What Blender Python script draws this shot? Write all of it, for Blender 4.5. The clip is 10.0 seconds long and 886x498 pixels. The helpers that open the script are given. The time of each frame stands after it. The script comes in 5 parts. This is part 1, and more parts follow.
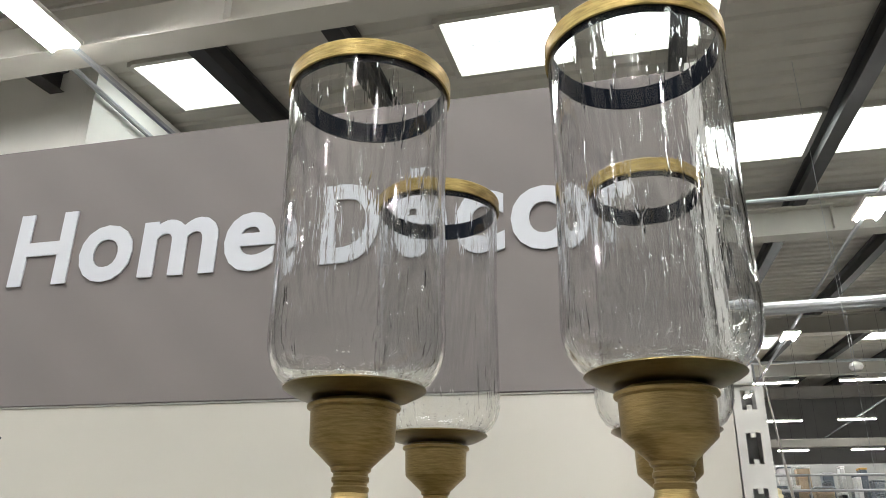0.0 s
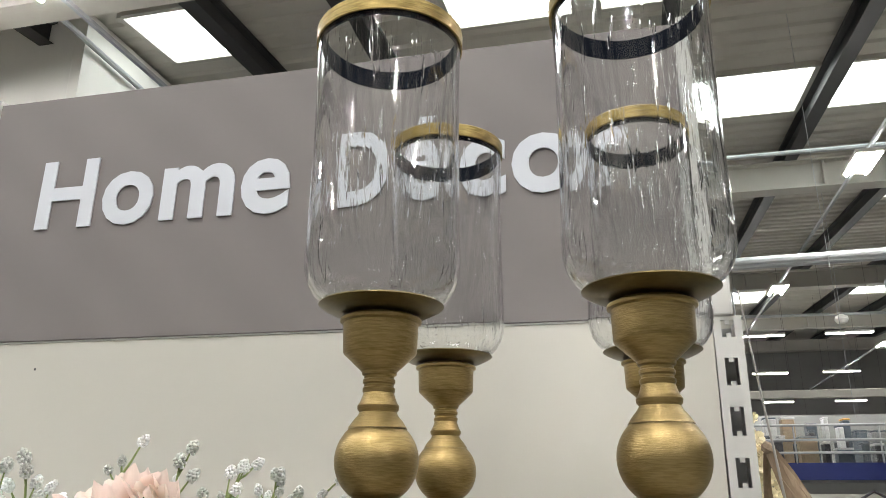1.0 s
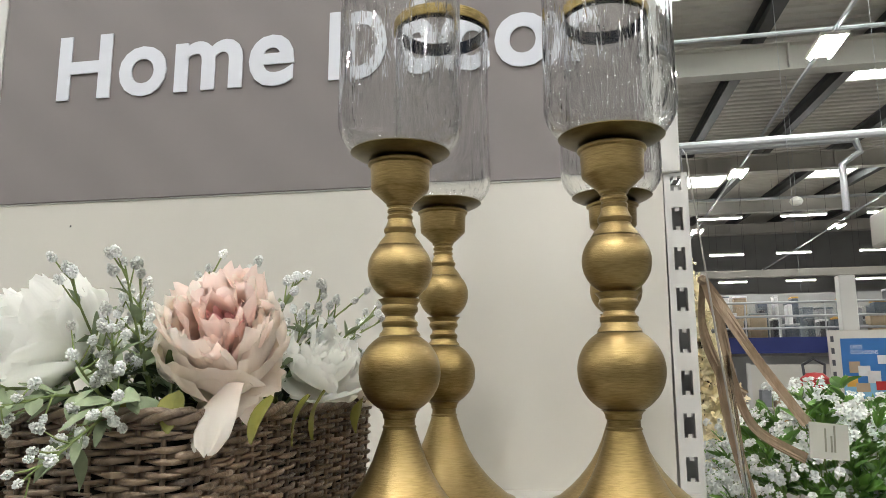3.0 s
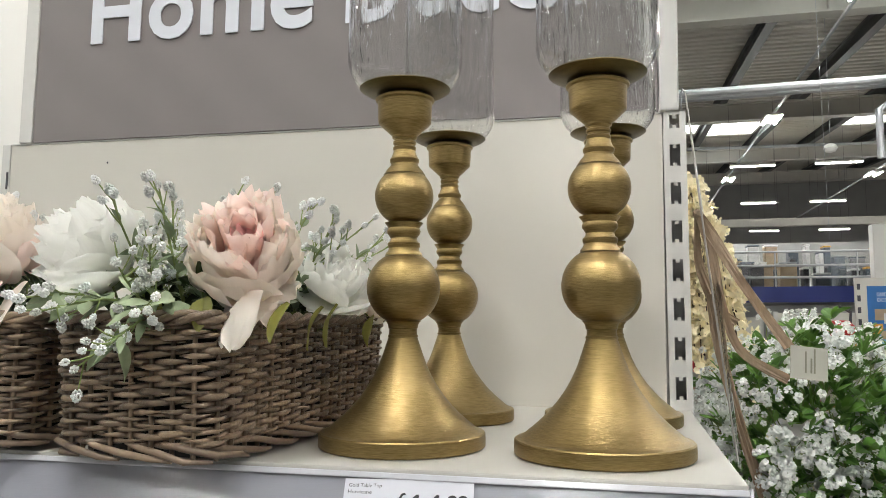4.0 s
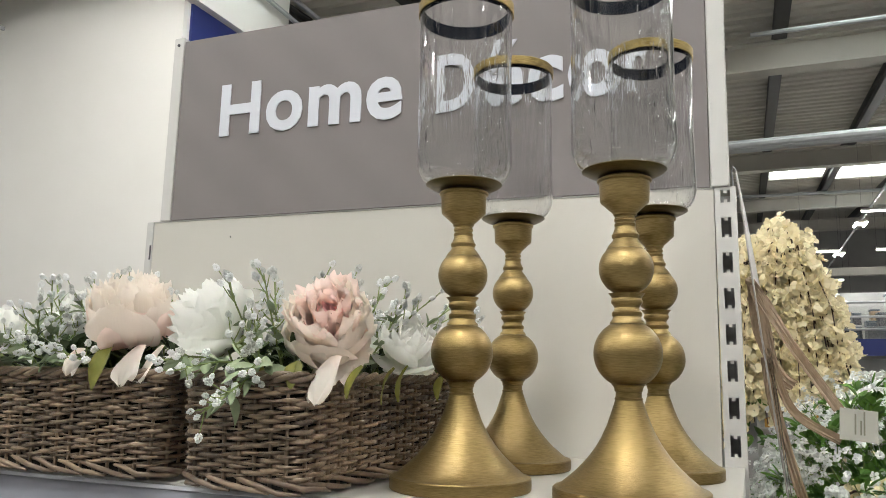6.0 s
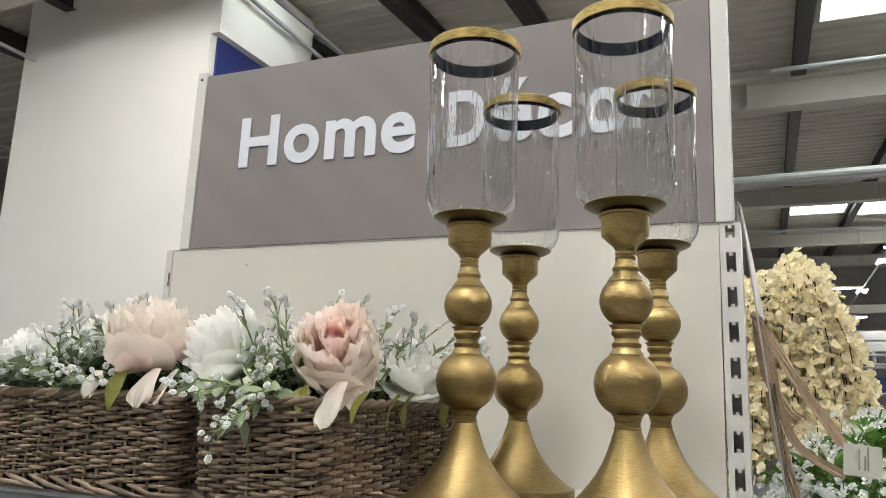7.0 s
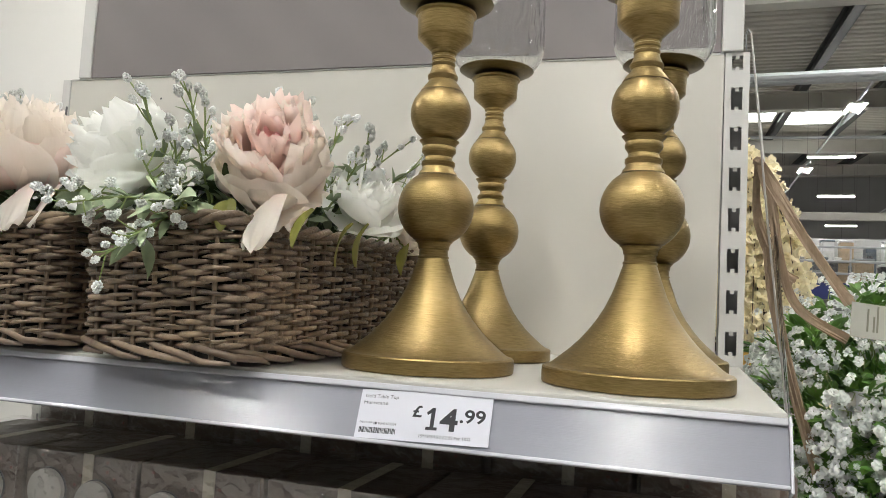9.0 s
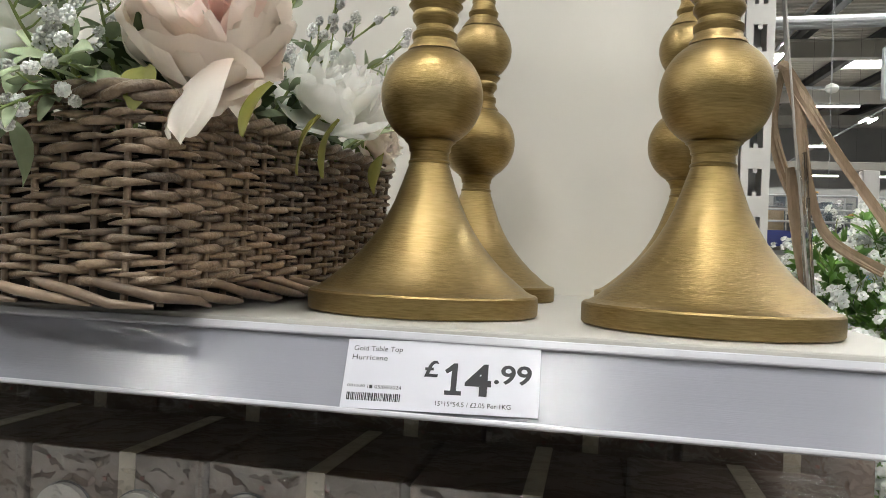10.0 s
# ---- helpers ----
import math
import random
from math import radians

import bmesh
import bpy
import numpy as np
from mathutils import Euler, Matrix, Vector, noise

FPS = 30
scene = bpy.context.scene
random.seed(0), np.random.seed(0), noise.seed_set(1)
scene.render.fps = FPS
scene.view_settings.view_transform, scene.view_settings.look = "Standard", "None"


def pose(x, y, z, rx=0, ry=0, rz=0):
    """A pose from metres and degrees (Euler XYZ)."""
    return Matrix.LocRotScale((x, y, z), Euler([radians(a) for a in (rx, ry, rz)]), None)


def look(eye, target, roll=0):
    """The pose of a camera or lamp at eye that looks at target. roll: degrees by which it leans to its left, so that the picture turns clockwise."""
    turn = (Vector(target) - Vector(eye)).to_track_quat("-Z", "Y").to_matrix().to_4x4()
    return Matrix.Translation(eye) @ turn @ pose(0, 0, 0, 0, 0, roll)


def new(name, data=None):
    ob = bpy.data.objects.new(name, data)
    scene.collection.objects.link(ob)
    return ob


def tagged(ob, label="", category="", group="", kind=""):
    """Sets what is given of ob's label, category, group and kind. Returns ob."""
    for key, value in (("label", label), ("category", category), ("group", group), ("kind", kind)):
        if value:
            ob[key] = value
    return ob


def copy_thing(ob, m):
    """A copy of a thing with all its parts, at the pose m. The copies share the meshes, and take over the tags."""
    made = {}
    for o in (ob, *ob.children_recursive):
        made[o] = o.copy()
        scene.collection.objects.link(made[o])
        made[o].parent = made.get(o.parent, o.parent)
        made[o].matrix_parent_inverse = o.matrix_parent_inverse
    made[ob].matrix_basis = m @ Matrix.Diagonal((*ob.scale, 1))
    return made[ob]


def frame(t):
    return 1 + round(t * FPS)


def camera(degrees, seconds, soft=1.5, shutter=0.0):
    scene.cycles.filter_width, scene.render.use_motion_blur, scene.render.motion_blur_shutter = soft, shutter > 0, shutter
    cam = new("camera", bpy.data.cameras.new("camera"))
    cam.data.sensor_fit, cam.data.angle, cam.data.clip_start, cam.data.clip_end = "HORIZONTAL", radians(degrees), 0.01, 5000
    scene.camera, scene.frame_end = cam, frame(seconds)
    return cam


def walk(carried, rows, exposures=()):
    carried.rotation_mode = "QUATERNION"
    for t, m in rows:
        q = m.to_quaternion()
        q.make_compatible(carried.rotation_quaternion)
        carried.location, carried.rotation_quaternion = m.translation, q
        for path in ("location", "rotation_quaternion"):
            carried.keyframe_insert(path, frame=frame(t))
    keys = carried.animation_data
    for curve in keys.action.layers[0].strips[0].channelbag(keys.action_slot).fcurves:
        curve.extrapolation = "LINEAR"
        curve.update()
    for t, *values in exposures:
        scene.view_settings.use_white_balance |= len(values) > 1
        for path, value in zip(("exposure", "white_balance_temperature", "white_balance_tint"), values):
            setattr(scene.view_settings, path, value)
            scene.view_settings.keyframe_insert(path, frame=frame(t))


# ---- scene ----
cam = camera(60.4, 10.0, soft=0.8)
PATH = [
    (0, (-0.015, -0.421, 0.242), (-0.478, 1.382, 0.974), 0.6),
    (0.5, (-0.016, -0.447, 0.223), (-0.482, 1.374, 0.905), 0.6),
    (1, (-0.017, -0.477, 0.205), (-0.468, 1.369, 0.827), 0.4),
    (1.5, (-0.018, -0.508, 0.185), (-0.446, 1.362, 0.75), 0.3),
    (1.8, (-0.018, -0.531, 0.178), (-0.424, 1.359, 0.69), -0.1),
    (2, (-0.016, -0.542, 0.171), (-0.414, 1.356, 0.657), -0.1),
    (2.5, (-0.022, -0.575, 0.154), (-0.395, 1.347, 0.566), -0.3),
    (4, (0.018, -0.667, 0.11), (-0.439, 1.27, 0.305), 0.2),
    (4.3, (0.042, -0.681, 0.102), (-0.464, 1.247, 0.27), 0.4),
    (4.5, (0.057, -0.696, 0.098), (-0.48, 1.224, 0.258), 0.5),
    (5, (0.088, -0.725, 0.101), (-0.533, 1.168, 0.274), 0.7),
    (5.5, (0.108, -0.758, 0.109), (-0.585, 1.103, 0.344), 0.8),
    (6, (0.113, -0.776, 0.122), (-0.625, 1.055, 0.44), 1.0),
    (7.5, (0.142, -0.798, 0.108), (-0.643, 0.996, 0.512), 2.2),
    (8, (0.132, -0.786, 0.093), (-0.631, 1.034, 0.422), 2.5),
    (8.3, (0.106, -0.759, 0.082), (-0.617, 1.086, 0.354), 2.4),
    (8.5, (0.09, -0.727, 0.073), (-0.616, 1.129, 0.309), 2.8),
    (9, (0.037, -0.632, 0.058), (-0.577, 1.266, 0.202), 3.0),
    (9.5, (-0.023, -0.545, 0.041), (-0.529, 1.387, 0.13), 2.9),
    (10, (-0.062, -0.484, 0.037), (-0.478, 1.472, 0.057), 2.5),
]
walk(cam, [(t, look(eye, target, roll)) for t, eye, target, roll in PATH])

# ---------- world and exposure ----------
scene.view_settings.exposure = 0.0
sky_world = bpy.data.worlds.new("sky")
scene.world = sky_world
sky_world.use_nodes = True
wn = sky_world.node_tree
sky = wn.nodes.new("ShaderNodeTexSky")
sky.sky_type, sky.sun_disc = "NISHITA", False
sky.sun_elevation, sky.sun_rotation = radians(42), radians(200)
wn.links.new(sky.outputs["Color"], wn.nodes["Background"].inputs["Color"])
wn.nodes["Background"].inputs["Strength"].default_value = 0.12
LAMP = 418.0        # ceiling tubes
SKYLIGHT = 7.0     # rooflight sheets in daylight
FLOOR = -1.45      # shop floor below the shelf top, which is z = 0


# ---------- materials ----------
def mat(name, colour, rough=0.5, metal=0.0, vary=0.12, scale=30.0, bump=0.0, bump_scale=200.0, stretch=(1, 1, 1), coat=0.0,
        second=None, obj_vary=0.0, island_vary=0.0, spec=0.5, translucent=0.0, rough_vary=0.0):
    """A surface with colour drift at two scales, fine relief and, where asked, a second colour in patches."""
    m = bpy.data.materials.new(name)
    m.use_nodes = True
    n, l = m.node_tree.nodes, m.node_tree.links
    b = n["Principled BSDF"]
    b.inputs["Roughness"].default_value, b.inputs["Metallic"].default_value = rough, metal
    b.inputs["Coat Weight"].default_value, b.inputs["Specular IOR Level"].default_value = coat, spec
    b.inputs["Coat Roughness"].default_value = 0.08
    tc, mp = n.new("ShaderNodeTexCoord"), n.new("ShaderNodeMapping")
    mp.inputs["Scale"].default_value = stretch
    l.new(tc.outputs["Object"], mp.inputs["Vector"])
    n1, n2 = n.new("ShaderNodeTexNoise"), n.new("ShaderNodeTexNoise")
    n1.inputs["Scale"].default_value, n1.inputs["Detail"].default_value = scale, 5
    n2.inputs["Scale"].default_value, n2.inputs["Detail"].default_value = scale * 0.13, 3
    l.new(mp.outputs["Vector"], n1.inputs["Vector"])
    l.new(tc.outputs["Object"], n2.inputs["Vector"])
    add = n.new("ShaderNodeMath")
    add.operation = "ADD"
    l.new(n1.outputs["Fac"], add.inputs[0])
    l.new(n2.outputs["Fac"], add.inputs[1])
    last = add.outputs[0]
    for kind, socket, amount in (("ShaderNodeObjectInfo", "Random", obj_vary), ("ShaderNodeNewGeometry", "Random Per Island", island_vary)):
        if amount:
            src, sc = n.new(kind), n.new("ShaderNodeMath")
            sc.operation = "MULTIPLY_ADD"
            sc.inputs[1].default_value = amount
            l.new(src.outputs[socket], sc.inputs[0])
            l.new(last, sc.inputs[2])
            last = sc.outputs[0]
    mean = 1.0 + 0.5 * obj_vary + 0.5 * island_vary
    span = 0.35 + 0.5 * (obj_vary + island_vary)
    rng = n.new("ShaderNodeMapRange")
    rng.inputs["From Min"].default_value, rng.inputs["From Max"].default_value = mean - span, mean + span
    l.new(last, rng.inputs["Value"])
    ramp = n.new("ShaderNodeValToRGB")
    lo = [c * (1 - vary) for c in colour] if second is None else second
    hi = [min(1, c * (1 + vary)) for c in colour]
    ramp.color_ramp.elements[0].color, ramp.color_ramp.elements[1].color = (*lo, 1), (*hi, 1)
    l.new(rng.outputs[0], ramp.inputs["Fac"])
    l.new(ramp.outputs["Color"], b.inputs["Base Color"])
    if rough_vary:
        rr = n.new("ShaderNodeMapRange")
        rr.inputs["From Min"].default_value, rr.inputs["From Max"].default_value = 0.3, 0.7
        rr.inputs["To Min"].default_value, rr.inputs["To Max"].default_value = rough - rough_vary, rough + rough_vary
        l.new(n1.outputs["Fac"], rr.inputs["Value"])
        l.new(rr.outputs[0], b.inputs["Roughness"])
    if bump:
        n3, bp = n.new("ShaderNodeTexNoise"), n.new("ShaderNodeBump")
        n3.inputs["Scale"].default_value, n3.inputs["Detail"].default_value = bump_scale, 4
        l.new(mp.outputs["Vector"], n3.inputs["Vector"])
        bp.inputs["Strength"].default_value, bp.inputs["Distance"].default_value = bump, 0.002
        l.new(n3.outputs["Fac"], bp.inputs["Height"])
        l.new(bp.outputs["Normal"], b.inputs["Normal"])
    if translucent:
        tr, mx = n.new("ShaderNodeBsdfTranslucent"), n.new("ShaderNodeMixShader")
        mx.inputs["Fac"].default_value = translucent
        l.new(ramp.outputs["Color"], tr.inputs["Color"])
        l.new(b.outputs[0], mx.inputs[1])
        l.new(tr.outputs[0], mx.inputs[2])
        l.new(mx.outputs[0], n["Material Output"].inputs["Surface"])
    return m


def glow(name, colour, strength):
    m = bpy.data.materials.new(name)
    m.use_nodes = True
    b = m.node_tree.nodes["Principled BSDF"]
    b.inputs["Base Color"].default_value = (*colour, 1)
    b.inputs["Emission Color"].default_value, b.inputs["Emission Strength"].default_value = (*colour, 1), strength
    return m


def glass_mat(name, colour, rough, streak):
    m = bpy.data.materials.new(name)
    m.use_nodes = True
    n, l = m.node_tree.nodes, m.node_tree.links
    b = n["Principled BSDF"]
    b.inputs["Base Color"].default_value, b.inputs["Roughness"].default_value = (*colour, 1), rough
    b.inputs["Transmission Weight"].default_value, b.inputs["IOR"].default_value = 1.0, 1.45
    if streak:
        tc, mp, nz, nw, ad, bp = (n.new(k) for k in ("ShaderNodeTexCoord", "ShaderNodeMapping", "ShaderNodeTexNoise", "ShaderNodeTexNoise", "ShaderNodeMath", "ShaderNodeBump"))
        mp.inputs["Scale"].default_value = (1, 1, 0.10)
        nz.inputs["Scale"].default_value, nz.inputs["Detail"].default_value = 300, 1
        nw.inputs["Scale"].default_value, nw.inputs["Detail"].default_value = 430, 1
        ad.operation = "ADD"
        l.new(tc.outputs["Object"], mp.inputs["Vector"])
        l.new(mp.outputs["Vector"], nz.inputs["Vector"])
        l.new(mp.outputs["Vector"], nw.inputs["Vector"])
        ridge, weak = n.new("ShaderNodeMapRange"), n.new("ShaderNodeMath")
        ridge.interpolation_type = "SMOOTHSTEP"
        ridge.inputs["From Min"].default_value, ridge.inputs["From Max"].default_value = 0.67, 0.73
        weak.operation = "MULTIPLY"
        weak.inputs[1].default_value = 0.08
        fine = n.new("ShaderNodeMapRange")
        fine.interpolation_type = "SMOOTHSTEP"
        fine.inputs["From Min"].default_value, fine.inputs["From Max"].default_value = 0.62, 0.76
        l.new(nz.outputs["Fac"], ridge.inputs["Value"])
        l.new(nw.outputs["Fac"], fine.inputs["Value"])
        l.new(fine.outputs[0], weak.inputs[0])
        l.new(ridge.outputs[0], ad.inputs[0])
        l.new(weak.outputs[0], ad.inputs[1])
        bp.inputs["Strength"].default_value, bp.inputs["Distance"].default_value = streak, 0.002
        # the pulled streaks are strongest in the lower half of the shade
        sep, fall, mul = n.new("ShaderNodeSeparateXYZ"), n.new("ShaderNodeMapRange"), n.new("ShaderNodeMath")
        fall.inputs["From Min"].default_value, fall.inputs["From Max"].default_value = 0.36, 0.52
        fall.inputs["To Min"].default_value, fall.inputs["To Max"].default_value = 1.0, 0.25
        mul.operation = "MULTIPLY"
        l.new(tc.outputs["Object"], sep.inputs[0])
        l.new(sep.outputs["Z"], fall.inputs["Value"])
        l.new(ad.outputs[0], mul.inputs[0])
        l.new(fall.outputs[0], mul.inputs[1])
        l.new(mul.outputs[0], bp.inputs["Height"])
        l.new(bp.outputs["Normal"], b.inputs["Normal"])
    return m


def petal_mat(name, base, edge):
    """Silk petal: base colour at the root, edge colour at the lip, a little light passing through."""
    m = mat(name, edge, rough=0.75, vary=0.05, scale=60, spec=0.2, translucent=0.52)
    n, l = m.node_tree.nodes, m.node_tree.links
    uv, sep, ramp, obj, mx = (n.new(k) for k in ("ShaderNodeUVMap", "ShaderNodeSeparateXYZ", "ShaderNodeValToRGB", "ShaderNodeObjectInfo", "ShaderNodeMath"))
    l.new(uv.outputs["UV"], sep.inputs[0])
    mx.operation = "MULTIPLY_ADD"
    mx.inputs[1].default_value = 0.3
    l.new(obj.outputs["Random"], mx.inputs[0])
    l.new(sep.outputs["Y"], mx.inputs[2])
    ramp.color_ramp.elements[0].position, ramp.color_ramp.elements[1].position = 0.15, 0.8
    ramp.color_ramp.elements[0].color, ramp.color_ramp.elements[1].color = (*base, 1), (*edge, 1)
    l.new(mx.outputs[0], ramp.inputs["Fac"])
    for node in ("Principled BSDF", "Translucent BSDF"):
        l.new(ramp.outputs["Color"], n[node].inputs[0])
    wv, bp = n.new("ShaderNodeTexWave"), n.new("ShaderNodeBump")
    l.new(uv.outputs["UV"], wv.inputs["Vector"])
    wv.inputs["Scale"].default_value, wv.inputs["Distortion"].default_value = 6, 3
    bp.inputs["Strength"].default_value, bp.inputs["Distance"].default_value = 0.1, 0.0008
    l.new(wv.outputs["Fac"], bp.inputs["Height"])
    l.new(bp.outputs["Normal"], n["Principled BSDF"].inputs["Normal"])
    return m


GOLD = mat("brushed_gold_paint", (0.37, 0.27, 0.122), rough=0.40, metal=0.92, vary=0.08, scale=110, stretch=(1, 1, 10), bump=0.16, bump_scale=220, second=(0.19, 0.132, 0.043), rough_vary=0.05)
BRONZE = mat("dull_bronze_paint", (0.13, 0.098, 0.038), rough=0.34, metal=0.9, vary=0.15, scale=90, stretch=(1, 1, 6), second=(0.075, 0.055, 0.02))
GOLD_RIM = mat("brushed_gold_rim", (0.43, 0.32, 0.125), rough=0.42, metal=0.88, vary=0.2, scale=90, stretch=(1, 1, 7), bump=0.25, bump_scale=200, second=(0.10, 0.068, 0.02))
NAVY = mat("dark_lacquer", (0.005, 0.007, 0.014), rough=0.6, vary=0.3, spec=0.06)
GLASS = glass_mat("streaked_glass", (0.985, 0.99, 0.99), 0.0, 0.34)
CREAM = mat("cream_steel_panel", (0.60, 0.578, 0.525), rough=0.30, vary=0.03, scale=4, bump=0.02, bump_scale=300)
POST = mat("cream_steel_upright", (0.60, 0.592, 0.568), rough=0.38, vary=0.03, scale=8)
SHELF = mat("cream_steel_shelf", (0.48, 0.468, 0.43), rough=0.45, vary=0.05, scale=10, bump=0.03, bump_scale=400)
TAUPE = mat("taupe_sign_board", (0.205, 0.182, 0.180), rough=0.6, vary=0.05, scale=6, bump=0.02, bump_scale=100)
def diagonal_bands(m, amount):
    """Faint diagonal bands over the base colour."""
    n, l = m.node_tree.nodes, m.node_tree.links
    b = n["Principled BSDF"]
    tc, mp, wv, mr, mx = (n.new(k) for k in ("ShaderNodeTexCoord", "ShaderNodeMapping", "ShaderNodeTexWave", "ShaderNodeMapRange", "ShaderNodeMix"))
    mp.inputs["Rotation"].default_value = (0, radians(48), 0)
    wv.inputs["Scale"].default_value, wv.inputs["Distortion"].default_value, wv.inputs["Detail"].default_value = 3.4, 2.0, 2
    mr.inputs["To Min"].default_value, mr.inputs["To Max"].default_value = 1 - amount, 1 + amount
    mx.data_type, mx.blend_type = "RGBA", "MULTIPLY"
    mx.inputs["Factor"].default_value = 1.0
    src = b.inputs["Base Color"].links[0].from_socket
    l.new(tc.outputs["Object"], mp.inputs["Vector"])
    l.new(mp.outputs["Vector"], wv.inputs["Vector"])
    l.new(wv.outputs["Fac"], mr.inputs["Value"])
    l.new(src, mx.inputs["A"])
    l.new(mr.outputs[0], mx.inputs["B"])
    l.new(mx.outputs["Result"], b.inputs["Base Color"])


diagonal_bands(TAUPE, 0.03)
LETTER = mat("white_sign_letter", (0.66, 0.68, 0.74), rough=0.45, vary=0.02)
STRIP = mat("silver_ticket_strip", (0.285, 0.287, 0.33), rough=0.13, vary=0.06, scale=12, coat=0.1, bump=0.06, bump_scale=300, stretch=(0.15, 1, 5))
STRIP_LIP = mat("clear_plastic_lip", (0.55, 0.555, 0.60), rough=0.2, vary=0.05, coat=0.5)
PAPER = mat("ticket_paper", (0.66, 0.66, 0.73), rough=0.35, vary=0.02, coat=0.2)
INK = mat("black_ink", (0.015, 0.015, 0.02), rough=0.5, vary=0.1)
WICKER = mat("grey_brown_willow", (0.25, 0.18, 0.12), rough=0.38, vary=0.5, scale=140, bump=0.6, bump_scale=420, second=(0.03, 0.021, 0.016), obj_vary=0.8)
WICKER_PALE = mat("pale_willow", (0.24, 0.172, 0.115), rough=0.45, vary=0.3, scale=90, bump=0.3, bump_scale=260, second=(0.07, 0.048, 0.035), obj_vary=0.9)
# near-black, so the shade inside the baskets is put into the colour
INNER_SHADE = mat("basket_inner_shade", (0.012, 0.010, 0.008), rough=0.9, vary=0.3)
PINK = petal_mat("pink_silk_petal", (0.96, 0.62, 0.60), (0.985, 0.85, 0.79))
ROSE = petal_mat("rose_silk_petal", (0.92, 0.40, 0.45), (0.97, 0.66, 0.66))
BLUSH = petal_mat("blush_silk_petal", (0.98, 0.84, 0.76), (0.99, 0.93, 0.86))
WHITE_PETAL = petal_mat("ivory_silk_petal", (0.96, 0.96, 0.86), (0.98, 0.98, 0.95))
SAGE = mat("sage_leaf", (0.40, 0.47, 0.30), rough=0.7, vary=0.2, scale=80, second=(0.15, 0.20, 0.11), obj_vary=0.5, translucent=0.15)
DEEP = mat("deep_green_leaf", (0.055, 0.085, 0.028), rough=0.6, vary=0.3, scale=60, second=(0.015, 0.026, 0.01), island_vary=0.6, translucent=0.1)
LIME = mat("olive_leaf", (0.25, 0.24, 0.045), rough=0.6, vary=0.25, scale=80, second=(0.12, 0.13, 0.025), translucent=0.2, obj_vary=0.4)
STEM = mat("green_stem", (0.21, 0.27, 0.09), rough=0.7, vary=0.25, scale=60)
FROST = mat("frosted_white_floret", (0.92, 0.93, 0.92), rough=0.9, vary=0.08, scale=200, island_vary=0.2, bump=0.3, bump_scale=700)
FROST_GREY = mat("frosted_grey_floret", (0.74, 0.74, 0.72), rough=0.9, vary=0.3, scale=300, second=(0.40, 0.42, 0.38), bump=0.4, bump_scale=700)
GYP = mat("white_gypsophila_floret", (0.93, 0.94, 0.92), rough=0.85, vary=0.04, scale=150, island_vary=0.15, translucent=0.15)
GREEN = mat("bright_green_leaf", (0.17, 0.33, 0.06), rough=0.38, vary=0.3, scale=60, second=(0.028, 0.085, 0.018), island_vary=0.7, translucent=0.15)
BLOSSOM = mat("cream_blossom", (0.96, 0.90, 0.70), rough=0.85, vary=0.04, scale=50, second=(0.92, 0.82, 0.54), island_vary=0.5, translucent=0.35)
BARK = mat("dark_twig", (0.07, 0.05, 0.035), rough=0.8, vary=0.3)
RIBBON = mat("taupe_ribbon", (0.44, 0.335, 0.235), rough=0.7, vary=0.15, scale=60, second=(0.31, 0.23, 0.155), bump=0.4, bump_scale=300, stretch=(4, 4, 0.4), translucent=0.2)
STEEL = mat("grey_metal_plate", (0.45, 0.43, 0.40), rough=0.4, metal=0.4, vary=0.15, scale=15)
ACRYLIC = glass_mat("clear_acrylic", (0.93, 0.95, 0.93), 0.03, 0)
CARD = mat("cream_card", (0.42, 0.415, 0.36), rough=0.6, vary=0.05)
CARD_INK = mat("card_print", (0.2, 0.2, 0.15), rough=0.6)
KRAFT = mat("kraft_box", (0.165, 0.118, 0.094), rough=0.55, vary=0.12, scale=40, second=(0.12, 0.082, 0.064), obj_vary=0.3)
KRAFT_RED = mat("kraft_print", (0.22, 0.08, 0.06), rough=0.6)
TAPE = mat("cream_tape", (0.58, 0.52, 0.40), rough=0.4, vary=0.08)
WAX = mat("white_wax", (0.5, 0.48, 0.45), rough=0.5, vary=0.05)
ROOF = mat("grey_roof_sheet", (0.56, 0.535, 0.48), rough=0.6, vary=0.1, scale=2)
PURLIN = mat("dark_steel_purlin", (0.035, 0.034, 0.034), rough=0.5, vary=0.2, scale=3)
RAFTER = mat("pale_steel_rafter", (0.50, 0.48, 0.43), rough=0.5, vary=0.08, scale=2)
WHITE_WALL = mat("white_plaster", (0.82, 0.81, 0.77), rough=0.6, vary=0.03, scale=1.2, bump=0.03, bump_scale=30)
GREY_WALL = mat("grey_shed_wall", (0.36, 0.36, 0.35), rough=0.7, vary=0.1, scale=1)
FLOORING = mat("grey_vinyl_floor", (0.30, 0.29, 0.27), rough=0.35, vary=0.1, scale=3)
BLUE = mat("navy_blue_sign", (0.018, 0.03, 0.16), rough=0.4, vary=0.1, scale=2)
POSTER_BLUE = mat("poster_blue", (0.04, 0.16, 0.42), rough=0.35, vary=0.1, scale=6)
PIPE = mat("galvanised_pipe", (0.42, 0.435, 0.45), rough=0.4, metal=0.3, vary=0.08, scale=6)
DARK_STOCK = mat("dark_stock", (0.06, 0.06, 0.07), rough=0.5, vary=0.4, obj_vary=0.8, scale=5)
